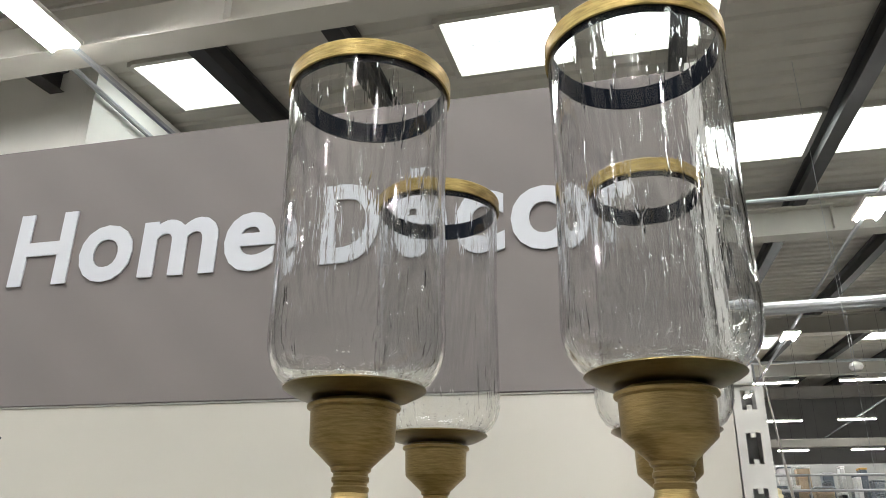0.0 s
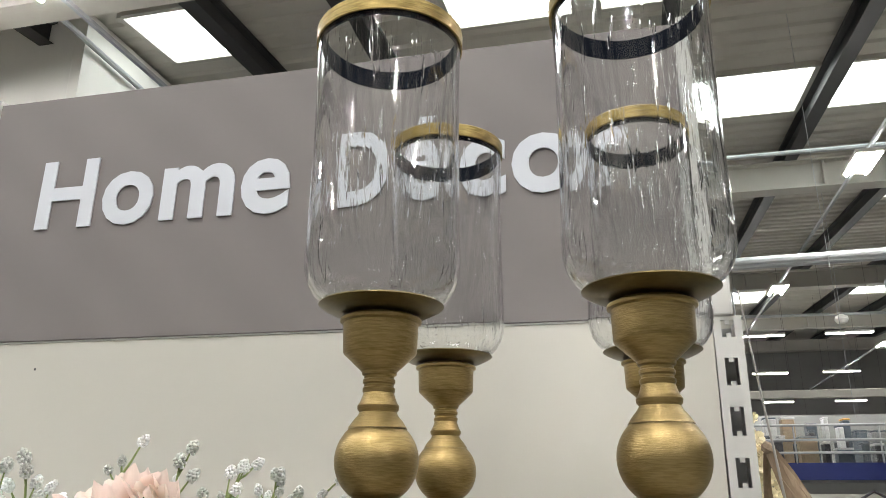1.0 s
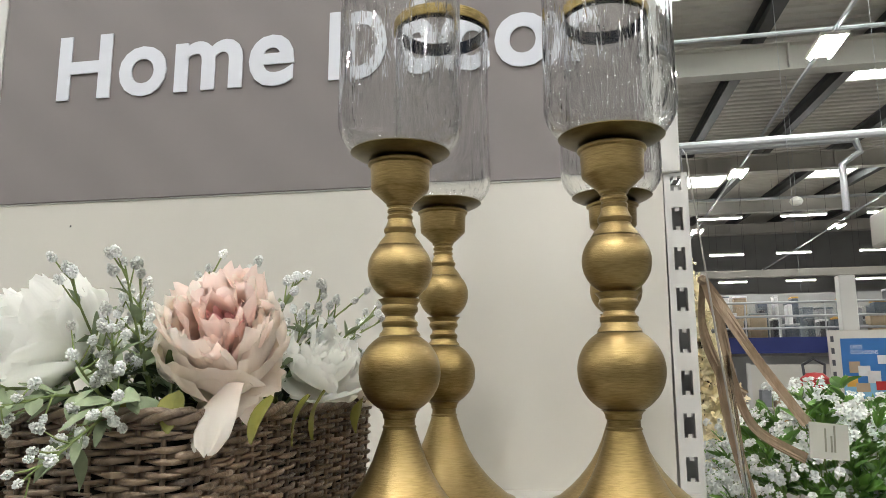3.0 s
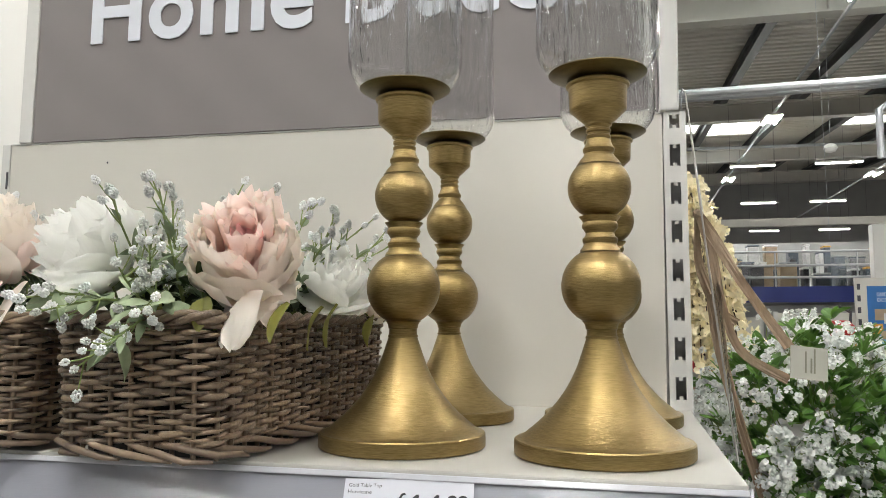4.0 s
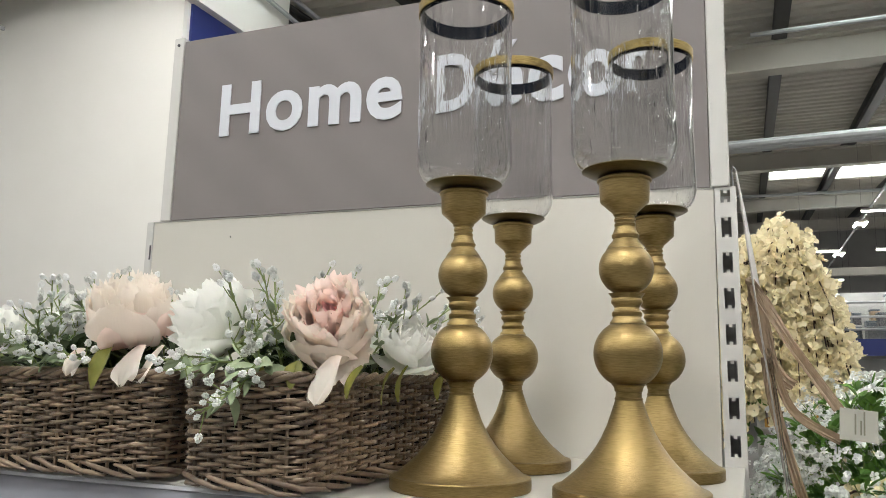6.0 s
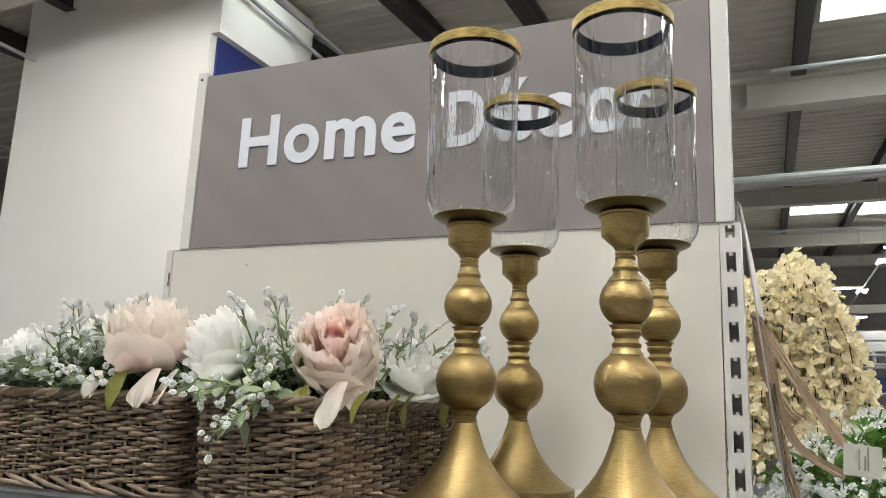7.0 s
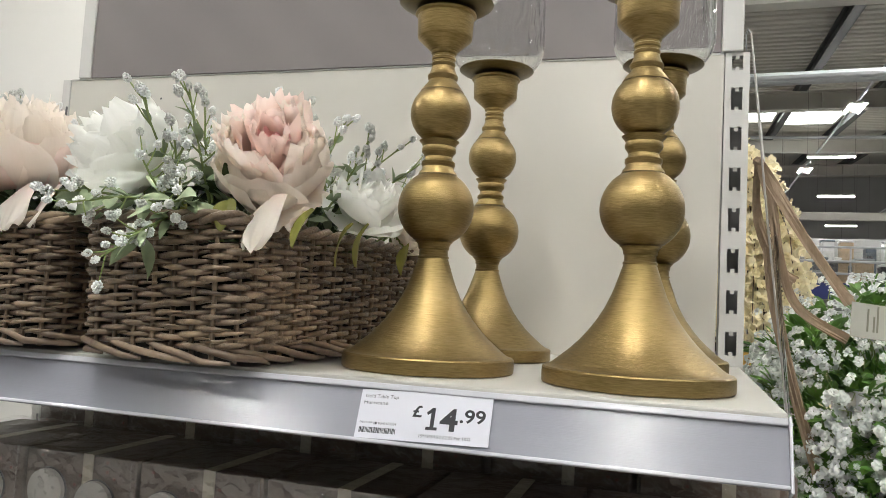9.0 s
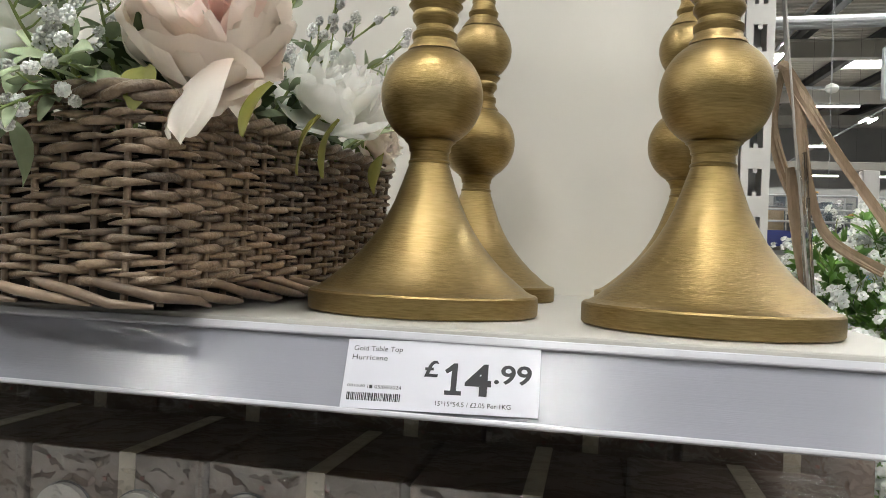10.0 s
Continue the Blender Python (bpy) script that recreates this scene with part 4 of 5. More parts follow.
TULIP = [(4, 1.55, 0.78, 104, -60, 0.20, 0.08, 0.03), (5, 1.62, 0.78, 96, -92, 0.28, 0.07, 0.02), (5, 1.58, 0.70, 82, -86, 0.34, 0.08, 0.03), (6, 1.48, 0.52, 64, -66, 0.38, 0.10, 0.05), (7, 1.36, 0.38, 44, -44, 0.4, 0.13, 0.08), (5, 1.2, 0.30, 22, -20, 0.4, 0.14, 0.08)]
SMALL = [(6, 1.12, 0.60, 92, -50, 0.25, 0.08, 0.02), (7, 1.15, 0.55, 80, -62, 0.35, 0.08, 0.02), (8, 1.05, 0.48, 66, -60, 0.4, 0.10, 0.03), (9, 0.92, 0.4, 45, -50, 0.45, 0.12, 0.04), (8, 0.8, 0.3, 25, -30, 0.45, 0.14, 0.05)]


def peony(at, axis, R, rings, colours, label, seed, spin=None, gap=None, lips=()):
    """A silk peony of many petals. gap: (turn, half width) where the inner rings part and show the heart; lips: (turn, length, width, lean, bend) of loose lower petals."""
    r = random.Random(seed)
    f = thing("silk_peony", at, label, "flower", "silk peonies")
    f.matrix_basis = aim(at, axis, r.uniform(0, 360) if spin is None else spin)
    for k, (count, ln, wd, th, bd, cup, ruf, fr) in enumerate(rings):
        col = colours[min(k, len(colours) - 1)]
        shapes = [sharp(petal(ln * R * r.uniform(0.93, 1.07), wd * R * r.uniform(0.9, 1.1), th + r.uniform(-6, 6), bd + r.uniform(-6, 6), cup, ruf * R, seed * 50 + k * 5 + v, nu=12, nv=10, frill=fr).mesh("petal", col), 80) for v in range(4)]
        for i in range(count):
            a = 360 * (i + 0.37 * k + r.uniform(-0.2, 0.2)) / count
            away = abs((a - gap[0] + 180) % 360 - 180) if gap else 360
            if gap and 0 < k < len(rings) - 2 and away < gap[1] - 5 * (k - 1):
                continue
            part("petal", shapes[r.randrange(4)], col, f, m=pose(0, 0, R * 0.02 * k, r.uniform(-6, 6), r.uniform(-6, 6), a) @ Matrix.Diagonal((r.uniform(0.9, 1.1),) * 3 + (1,)))
    for i, (a, ln, wd, th, bd) in enumerate(lips):
        part("petal", petal(ln * R, wd * R, th, bd, 0.1, 0.13 * R, seed * 50 + 90 + i, nu=14, nv=12, frill=0.05), colours[0], f, m=pose(0, 0, 0, 0, 0, a))
    part("calyx", Geo().lathe([(0.0, -0.012), (0.004, -0.011), (0.009, -0.004), (0.012, 0.004), (0.0, 0.006)], 16), STEM, f, "green calyx")
    return f


WHITE_L = "large ivory silk peony with many ruffled petals"
IVORY = (WHITE_PETAL,)
peony((-0.294, -0.068, 0.150), (0.24, -0.74, 0.48), 0.052, GARDEN, (BLUSH, BLUSH, BLUSH, BLUSH, BLUSH, PINK, PINK, ROSE), "pink and peach silk peony leaning out of the basket", 11, 0, (205, 40),
      ((190, 1.40, 0.46, 96, -46), (222, 1.36, 0.44, 90, -50), (206, 1.16, 0.30, 66, -30)))
peony((-0.408, -0.080, 0.150), (-0.62, -0.50, 0.52), 0.050, FLUFFY, IVORY, WHITE_L, 12)
peony((-0.268, 0.050, 0.138), (0.50, -0.45, 0.66), 0.035, TULIP, IVORY, "ivory silk peony at the basket's side", 13)
peony((-0.268, 0.150, 0.128), (0.75, -0.2, 0.3), 0.028, SMALL, (BLUSH,), "small peach silk flower low in the basket", 14)
peony((-0.562, -0.072, 0.148), (0.10, -0.30, 0.9), 0.056, GARDEN, (PINK, BLUSH, BLUSH, BLUSH), "pale blush silk peony in the second basket", 15)
peony((-0.705, 0.010, 0.158), (-0.1, -0.5, 0.8), 0.045, FLUFFY, IVORY, WHITE_L, 16)
peony((-0.790, -0.055, 0.150), (-0.3, -0.6, 0.6), 0.045, SMALL, IVORY, "ivory silk peony in the second basket", 17)

# loose petals hanging over the edge, with olive leaves
for at, rx, ry, rz, ln, col in (((-0.262, -0.118, 0.136), -58, 8, 160, 0.052, BLUSH), ((-0.600, -0.112, 0.142), -56, 0, 190, 0.036, BLUSH), ((-0.515, -0.108, 0.146), -58, 10, 170, 0.050, BLUSH), ((-0.493, -0.100, 0.146), -60, 10, 150, 0.048, BLUSH)):
    p = thing("hanging_petal", at, "pale pink silk petal hanging over a basket edge", "petal", "hanging petals")
    p.matrix_basis = pose(*at, 0, 0, rz) @ pose(0, 0, 0, rx)
    part("blade", petal(ln, ln * 0.36, 76, 34, -0.16, ln * 0.13, int(ln * 4000), nu=18, nv=14, tipw=0.7, frill=0.0, root=0.34), col, p)
for at, rz, rx, s in (((-0.300, -0.128, 0.130), 195, -38, 0.032), ((-0.240, -0.106, 0.126), 150, -45, 0.034), ((-0.246, -0.020, 0.125), 120, -55, 0.040), ((-0.244, 0.010, 0.128), 100, -60, 0.040), ((-0.242, 0.115, 0.120), 80, -60, 0.034), ((-0.548, -0.114, 0.148), 165, -50, 0.056), ((-0.340, -0.115, 0.13), 190, -30, 0.028)):
    lf = thing("olive_leaf", at, "olive green silk leaf drooping over a basket edge", "leaf", "olive leaves")
    lf.matrix_basis = pose(*at, 0, 0, rz) @ pose(0, 0, 0, rx)
    part("blade", leaf_geo(s, s * 0.27, 0.3, 0.3, int(s * 5000)), LIME, lf)

# ---------- frosted sprigs ----------
def blob_cluster(n, rx, rz, size, seed):
    """A spike of small frosted buds."""
    r, g = random.Random(seed), Geo()
    for k in range(n):
        z = rz * (k / (n - 1)) * 2
        a = k * 2.4
        rad = rx * math.sin(math.pi * (0.15 + 0.8 * k / n))
        c = Vector((rad * math.cos(a), rad * math.sin(a), z))
        s = size * r.uniform(0.7, 1.2)
        vs = [c + Vector((0, 0, -s))]
        for zc, rc in ((-0.5, 0.87), (0.5, 0.87)):
            for i in range(6):
                b = math.pi * (i + zc) / 3
                vs.append(c + Vector((rc * math.cos(b), rc * math.sin(b), zc)) * s * r.uniform(0.85, 1.15))
        vs.append(c + Vector((0, 0, s)))
        g.add(vs, [(0, 1 + (i + 1) % 6, 1 + i) for i in range(6)] + [(1 + i, 1 + (i + 1) % 6, 7 + (i + 1) % 6, 7 + i) for i in range(6)] + [(7 + i, 7 + (i + 1) % 6, 13) for i in range(6)])
    return g


BUDS = [sharp(blob_cluster(26, 0.0028, 0.0038, 0.00125, k).mesh("bud_tip", FROST if k < 3 else FROST_GREY), 179) for k in range(5)]
SAGE_LEAVES = [sharp(leaf_geo(l, l * w, d, 0.25, k).mesh("leaf", SAGE), 80) for k, (l, w, d) in enumerate(((0.026, 0.2, 0.2), (0.032, 0.22, 0.35), (0.02, 0.3, 0.1), (0.03, 0.13, 0.2)))]


def sprig(base, tip, seed, buds=7, leaves=6, grey=False, bow=0.2, leaf_scale=1.0):
    r = random.Random(seed)
    base, tip = Vector(base) + Vector((0.008, 0, 0)), Vector(tip) + Vector((0.008, 0, 0))
    s = thing("frosted_sprig", base, "frosted green sprig with white bud tips", "sprig", "frosted sprigs")
    d = tip - base
    side = Vector((r.uniform(-1, 1), r.uniform(-1, 1), 0.6)).normalized() * d.length * bow
    main = [d * f + side * math.sin(math.pi * f) * 0.5 for f in (0, 0.25, 0.5, 0.75, 1)]
    g = Geo().tube(main, [0.0013, 0.0012, 0.001, 0.0009, 0.0006], 5)

    def along(f):
        k = min(int(f * 4), 3)
        return main[k].lerp(main[k + 1], f * 4 - k)

    heads = [(main[4], (main[4] - main[3]).normalized())]
    for k in range(buds - 1):
        p = along(0.45 + 0.5 * k / max(1, buds - 2))
        out = ((main[4] - main[2]).normalized() + Vector((r.uniform(-1, 1), r.uniform(-1, 1), r.uniform(-0.3, 0.9)))).normalized()
        q = p + out * r.uniform(0.01, 0.022)
        g.tube([p, p.lerp(q, 0.5) + Vector((0, 0, -0.001)), q], [0.0008, 0.0007, 0.0005], 4)
        heads.append((q, out))
    tagged(part("stem", g, STEM, s), kind="stuff")
    for p, out in heads:
        mesh = BUDS[r.choice((3, 4)) if r.random() < (0.8 if grey else 0.3) else r.choice((0, 1, 2))]
        tagged(part("bud_tip", mesh, FROST, s, m=aim(p, out) @ Matrix.Diagonal((r.uniform(0.75, 1.15),) * 3 + (1,))), kind="stuff")
    for k in range(leaves):
        p = along(r.uniform(0.15, 0.8))
        dirn = ((main[4] - main[1]).normalized() * 0.7 + Vector((r.uniform(-1, 1), r.uniform(-1, 1), r.uniform(-0.5, 0.6)))).normalized()
        q = dirn.to_track_quat("Y", "Z").to_matrix().to_4x4()
        part("leaf", r.choice(SAGE_LEAVES), SAGE, s, m=Matrix.Translation(p) @ q @ pose(0, 0, 0, 0, r.uniform(-50, 50), 0) @ Matrix.Diagonal((leaf_scale * r.uniform(0.7, 1.15),) * 3 + (1,)))
    return s


SPRIGS = [  # base, tip, buds, leaves, grey
    ((-0.36, -0.08, 0.10), (-0.385, -0.145, 0.212), 7, 6, 0), ((-0.35, -0.08, 0.10), (-0.352, -0.13, 0.218), 8, 6, 0), ((-0.36, -0.06, 0.10), (-0.365, -0.09, 0.215), 8, 7, 0), ((-0.34, -0.06, 0.10), (-0.325, -0.06, 0.222), 5, 4, 1),
    ((-0.34, -0.05, 0.10), (-0.305, -0.03, 0.222), 4, 3, 1), ((-0.33, -0.02, 0.10), (-0.278, 0.00, 0.220), 5, 4, 0), ((-0.32, 0.0, 0.10), (-0.262, 0.025, 0.212), 8, 6, 1), ((-0.31, 0.02, 0.10), (-0.240, 0.045, 0.205), 8, 6, 1),
    ((-0.31, 0.04, 0.10), (-0.228, 0.075, 0.196), 8, 6, 0), ((-0.31, 0.07, 0.10), (-0.232, 0.12, 0.195), 7, 5, 1), ((-0.30, 0.09, 0.10), (-0.222, 0.155, 0.185), 8, 4, 1), ((-0.30, 0.10, 0.10), (-0.230, 0.19, 0.178), 8, 4, 1),
    ((-0.33, -0.01, 0.10), (-0.282, -0.02, 0.195), 6, 6, 0), ((-0.37, -0.09, 0.10), (-0.335, -0.165, 0.170), 7, 7, 0), ((-0.36, -0.09, 0.10), (-0.35, -0.18, 0.152), 6, 8, 0),
    ((-0.40, -0.02, 0.10), (-0.43, 0.0, 0.20), 7, 6, 0), ((-0.38, 0.05, 0.10), (-0.38, 0.08, 0.205), 7, 6, 0), ((-0.35, 0.12, 0.10), (-0.33, 0.16, 0.20), 7, 6, 0),
    ((-0.45, -0.06, 0.10), (-0.458, -0.10, 0.19), 6, 6, 0)]
for k, (a, b, n, lv, grey) in enumerate(SPRIGS):
    sprig(a, b, 100 + k, n + 2, lv + 3, bool(grey), 0.2, 0.72)
for k, (a, b, n, lv) in enumerate((((-0.37, -0.11, 0.125), (-0.372, -0.190, 0.078), 9, 7), ((-0.36, -0.11, 0.125), (-0.352, -0.188, 0.092), 9, 6), ((-0.38, -0.11, 0.125), (-0.41, -0.185, 0.118), 9, 7), ((-0.35, -0.11, 0.125), (-0.335, -0.175, 0.118), 5, 9), ((-0.39, -0.11, 0.125), (-0.43, -0.18, 0.128), 8, 7))):
    sprig(a, b, 150 + k, n, lv, False, 0.3, 1.1)
for k in range(26):       # finer sprigs filling the gaps
    ax, ay = rnd.uniform(-0.42, -0.31), rnd.uniform(-0.10, 0.16)
    sprig((ax, ay, 0.10), (ax + rnd.uniform(-0.04, 0.03), ay + rnd.uniform(-0.06, 0.03), rnd.uniform(0.145, 0.195)), 300 + k, 7, 9, k % 3 == 0, 0.25, 0.7)
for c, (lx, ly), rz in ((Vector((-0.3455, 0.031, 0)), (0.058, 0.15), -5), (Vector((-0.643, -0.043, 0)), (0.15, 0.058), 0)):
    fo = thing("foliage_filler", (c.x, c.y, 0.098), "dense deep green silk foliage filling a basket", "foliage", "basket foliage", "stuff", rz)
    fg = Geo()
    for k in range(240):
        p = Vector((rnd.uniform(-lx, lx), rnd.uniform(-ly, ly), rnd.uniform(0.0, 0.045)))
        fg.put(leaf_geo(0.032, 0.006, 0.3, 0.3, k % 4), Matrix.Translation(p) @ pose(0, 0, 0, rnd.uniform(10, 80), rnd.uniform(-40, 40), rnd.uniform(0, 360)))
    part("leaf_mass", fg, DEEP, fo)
for k in range(26):
    a = (rnd.uniform(-0.79, -0.52), rnd.uniform(-0.08, 0.0), 0.10)
    b = (a[0] + rnd.uniform(-0.05, 0.05), a[1] + rnd.uniform(-0.08, 0.03), rnd.uniform(0.17, 0.225))
    sprig(a, b, 200 + k, 9, 9, False, 0.2, 0.75)
for k in range(8):
    a = (rnd.uniform(-0.76, -0.60), -0.09, 0.12)
    sprig(a, (a[0] + rnd.uniform(-0.03, 0.03), rnd.uniform(-0.16, -0.13), rnd.uniform(0.12, 0.16)), 240 + k, 9, 8)


# ---------- lower shelf with wrapped boxes ----------
low = thing("lower_shelf", (0, 0, 0), "cream steel lower shelf in shade", "shelf", "bay shelves", "structure")
part("deck", Geo().box((XL, -0.0985, -0.288), (0.1, 0.3655, -0.284), 0.001), SHELF, low, smooth=False)
part("ticket_strip", Geo().box((XL, -0.118, -0.33), (0.1, -0.1, -0.286), 0.002), STRIP, low, smooth=False)


def film_mat():
    m = bpy.data.materials.new("clear_wrap_film")
    m.use_nodes = True
    n, l = m.node_tree.nodes, m.node_tree.links
    gl, tr, mx, nz, bp, tc = (n.new(k) for k in ("ShaderNodeBsdfGlossy", "ShaderNodeBsdfTransparent", "ShaderNodeMixShader", "ShaderNodeTexNoise", "ShaderNodeBump", "ShaderNodeTexCoord"))
    gl.inputs["Roughness"].default_value, mx.inputs["Fac"].default_value = 0.04, 0.27
    nz.inputs["Scale"].default_value, nz.inputs["Detail"].default_value, nz.inputs["Distortion"].default_value = 55, 2, 0.4
    bp.inputs["Strength"].default_value, bp.inputs["Distance"].default_value = 0.9, 0.01
    l.new(tc.outputs["Object"], nz.inputs["Vector"])
    l.new(nz.outputs["Fac"], bp.inputs["Height"])
    l.new(bp.outputs["Normal"], gl.inputs["Normal"])
    l.new(tr.outputs[0], mx.inputs[1])
    l.new(gl.outputs[0], mx.inputs[2])
    l.new(mx.outputs[0], n["Material Output"].inputs["Surface"])
    return m


WRAP = film_mat()


def wrapped_box(at, w, d, h, rz, seed, front=False):
    r = random.Random(seed)
    b = thing("wrapped_box", at, "kraft cardboard candle box wrapped in clear film", "box", "wrapped boxes", "", rz)
    part("carton", Geo().box((-w / 2, -d / 2, 0), (w / 2, d / 2, h), 0.0015), KRAFT, b, smooth=False)
    for sx in (-0.27, 0.17) if front else ():
        cyl = Geo().lathe([(0.0, 0.0), (0.019, 0.0), (0.0205, 0.0015), (0.0205, 0.006), (0.0, 0.0075)], 28)
        c = part("candle", cyl, WAX, b, "white candle in a round opening", m=pose(sx * w, -d / 2 - 0.0005, h - 0.036 - r.uniform(0, 0.008), 90, 0, 0))
        part("outline", Geo().lathe([(0.0206, 0.0), (0.0216, 0.0), (0.0216, 0.0015), (0.0206, 0.0015), (0.0206, 0.0)], 28), DARK_STOCK, c)
    part("tape", Geo().box((-0.006 + 0.01, -d / 2 - 0.0012, h - 0.045), (0.006 + 0.01, -d / 2 - 0.0004, h + 0.0012)).box((0.004, -d / 2 - 0.0012, h + 0.0004), (0.016, d / 2, h + 0.0012)), TAPE, b, "cream paper tape", smooth=False)
    for k in range(7):
        x, z = r.uniform(-0.45, 0.45) * w, h - r.uniform(0.006, 0.04)
        part("print_mark", Geo().box((x, -d / 2 - 0.0007, z), (x + 0.003, -d / 2 - 0.0003, z + 0.0025)), KRAFT_RED, b, smooth=False)
    fm = Geo()
    n = 9
    for j in range(n):
        for i in range(n):
            x, y = (i / (n - 1) - 0.5) * (w + 0.006), (j / (n - 1) - 0.5) * (d + 0.01)
            fm.v.append((x, y, h + 0.0035 + 0.0025 * math.sin(7 * i + 3 * j + seed) * r.random()))
    fm.f = [(j * n + i, j * n + i + 1, (j + 1) * n + i + 1, (j + 1) * n + i) for j in range(n - 1) for i in range(n - 1)]
    k = len(fm.v)
    for j in range(n):
        for i in range(n):
            fm.v.append(((i / (n - 1) - 0.5) * (w + 0.006), -d / 2 - 0.0095 - 0.002 * r.random(), h + 0.0035 - j / (n - 1) * (h - 0.003)))
    fm.f += [(k + j * n + i, k + (j + 1) * n + i, k + (j + 1) * n + i + 1, k + j * n + i + 1) for j in range(n - 1) for i in range(n - 1)]
    part("film", fm, WRAP, b, "crinkled clear film")
    return b


for k in range(6):
    wrapped_box((-0.643 + k * 0.1335, 0.03, -0.2838), 0.129, 0.12, 0.181, rnd.uniform(-1, 1), k, True)
    wrapped_box((-0.640 + k * 0.1415, 0.165, -0.2838), 0.136, 0.12, 0.152, rnd.uniform(-2, 2), 20 + k)
    wrapped_box((-0.642 + k * 0.1415, 0.165, -0.131), 0.134, 0.10, 0.052, rnd.uniform(-3, 3), 30 + k)
    wrapped_box((-0.641 + k * 0.1415, 0.296, -0.2838), 0.136, 0.12, 0.215, rnd.uniform(-2, 2), 40 + k)


# ---------- hung plaque with ribbons beside the upright ----------
plaque = thing("hanging_plaque", (0.104, 0.372, 0.42), "thin grey metal plaque hung by the upright with ribbon", "plaque")
pg = Geo()
for dx in (0.0, 0.0014):
    pg.add([(0.0 + dx, 0.0, 0.0), (0.0165 + dx, 0.006, -0.165), (0.026 + dx, 0.06, -0.175), (0.010 + dx, 0.03, -0.06)], [])
pg.f = [(0, 1, 2, 3), (7, 6, 5, 4), (0, 4, 5, 1), (1, 5, 6, 2), (2, 6, 7, 3), (3, 7, 4, 0)]
part("sheet", pg, STEEL, plaque, smooth=False)
part("edge_rod", Geo().tube([(0.0, -0.002, 0.0), (0.012, -0.001, -0.12), (0.024, 0.0, -0.24), (0.05, -0.01, -0.48)], [0.0008, 0.0012, 0.0014, 0.0014], 8), STEEL, plaque)
part("clear_edge", Geo().box((0.033, 0.0, -0.50), (0.037, 0.03, -0.26), 0.001), ACRYLIC, plaque, "clear acrylic edge strip", smooth=False, m=pose(0, 0, 0, 0, -5, 0) @ pose(-0.025, -0.01, 0))
part("hook", Geo().tube([(0.001, 0.0, -0.004), (-0.003, 0.002, 0.004), (-0.005, 0.01, 0.0), (-0.0035, 0.012, -0.03)], 0.001, 6), PIPE, plaque)


def ribbon(name, pts, width, across, parent):
    """A soft ribbon along points with lengthwise folds."""
    pts = [Vector(p) for p in pts]
    fine = []
    for i in range(len(pts) - 1):
        p0, p1, p2, p3 = pts[max(i - 1, 0)], pts[i], pts[i + 1], pts[min(i + 2, len(pts) - 1)]
        for k in range(8):
            f = k / 8
            fine.append(0.5 * ((2 * p1) + (p2 - p0) * f + (2 * p0 - 5 * p1 + 4 * p2 - p3) * f * f + (3 * p1 - p0 - 3 * p2 + p3) * f ** 3))
    fine.append(pts[-1])
    g, n, ac = Geo(), 12, Vector(across).normalized()
    for i, p in enumerate(fine):
        d = (fine[min(i + 1, len(fine) - 1)] - fine[max(i - 1, 0)]).normalized()
        side = (ac - d * ac.dot(d)).normalized()
        up = d.cross(side)
        w = width * (0.45 + 0.55 * min(1, i / 6))
        for k in range(n + 1):
            u = 2 * k / n - 1
            fold = 0.0022 * math.sin(9 * u + 0.15 * i) + 0.0012 * math.sin(17 * u - 0.1 * i)
            g.v.append(p + side * w * u / 2 + up * fold)
    g.f = [(i * (n + 1) + k, i * (n + 1) + k + 1, (i + 1) * (n + 1) + k + 1, (i + 1) * (n + 1) + k) for i in range(len(fine) - 1) for k in range(n)]
    return part(name, g, RIBBON, parent)


rb = thing("ribbon_bow", (0, 0, 0), "taupe woven ribbon tails hanging from the plaque", "ribbon")
ribbon("tail", [(0.117, 0.384, 0.258), (0.140, 0.378, 0.215), (0.170, 0.368, 0.160), (0.216, 0.350, 0.082)], 0.018, (0.6, 0.6, 0.5), rb)
ribbon("tail", [(0.117, 0.382, 0.256), (0.133, 0.377, 0.20), (0.145, 0.376, 0.13), (0.165, 0.378, 0.075), (0.219, 0.376, 0.040)], 0.014, (0.8, 0.5, 0.2), rb)
ribbon("tail", [(0.130, 0.398, 0.150), (0.142, 0.405, 0.08), (0.166, 0.42, -0.02), (0.200, 0.44, -0.135)], 0.016, (0.9, 0.4, 0.0), rb)
ribbon("loop", [(0.117, 0.386, 0.256), (0.122, 0.45, 0.20), (0.150, 0.47, 0.13), (0.170, 0.46, 0.11)], 0.018, (0.3, 0.2, 0.9), rb)
part("knot", Geo().lathe([(0.0, -0.006), (0.005, -0.005), (0.007, 0.0), (0.005, 0.005), (0.0, 0.006)], 12), RIBBON, rb, m=pose(0.117, 0.383, 0.256, 20, 30, 0))
card = thing("swing_card", (0.221, 0.340, 0.030), "cream swing card with faint print among the white flowers", "card")
card.matrix_basis = pose(0.214, 0.338, 0.046, -6, 6, 16)
part("sheet", Geo().box((0, 0, 0), (0.047, 0.0006, 0.040)), CARD, card, smooth=False)
for k, (x, h) in enumerate(((0.018, 0.026), (0.025, 0.018), (0.029, 0.03))):
    part("print_line", Geo().box((x, -0.0005, 0.008), (x + 0.002, -0.0001, 0.008 + h)), CARD_INK, card, smooth=False)
part("cord", Geo().tube([(0.002, 0, 0.045), (-0.006, 0.006, 0.052), (-0.012, 0.008, 0.060)], 0.0006, 5), RIBBON, card)

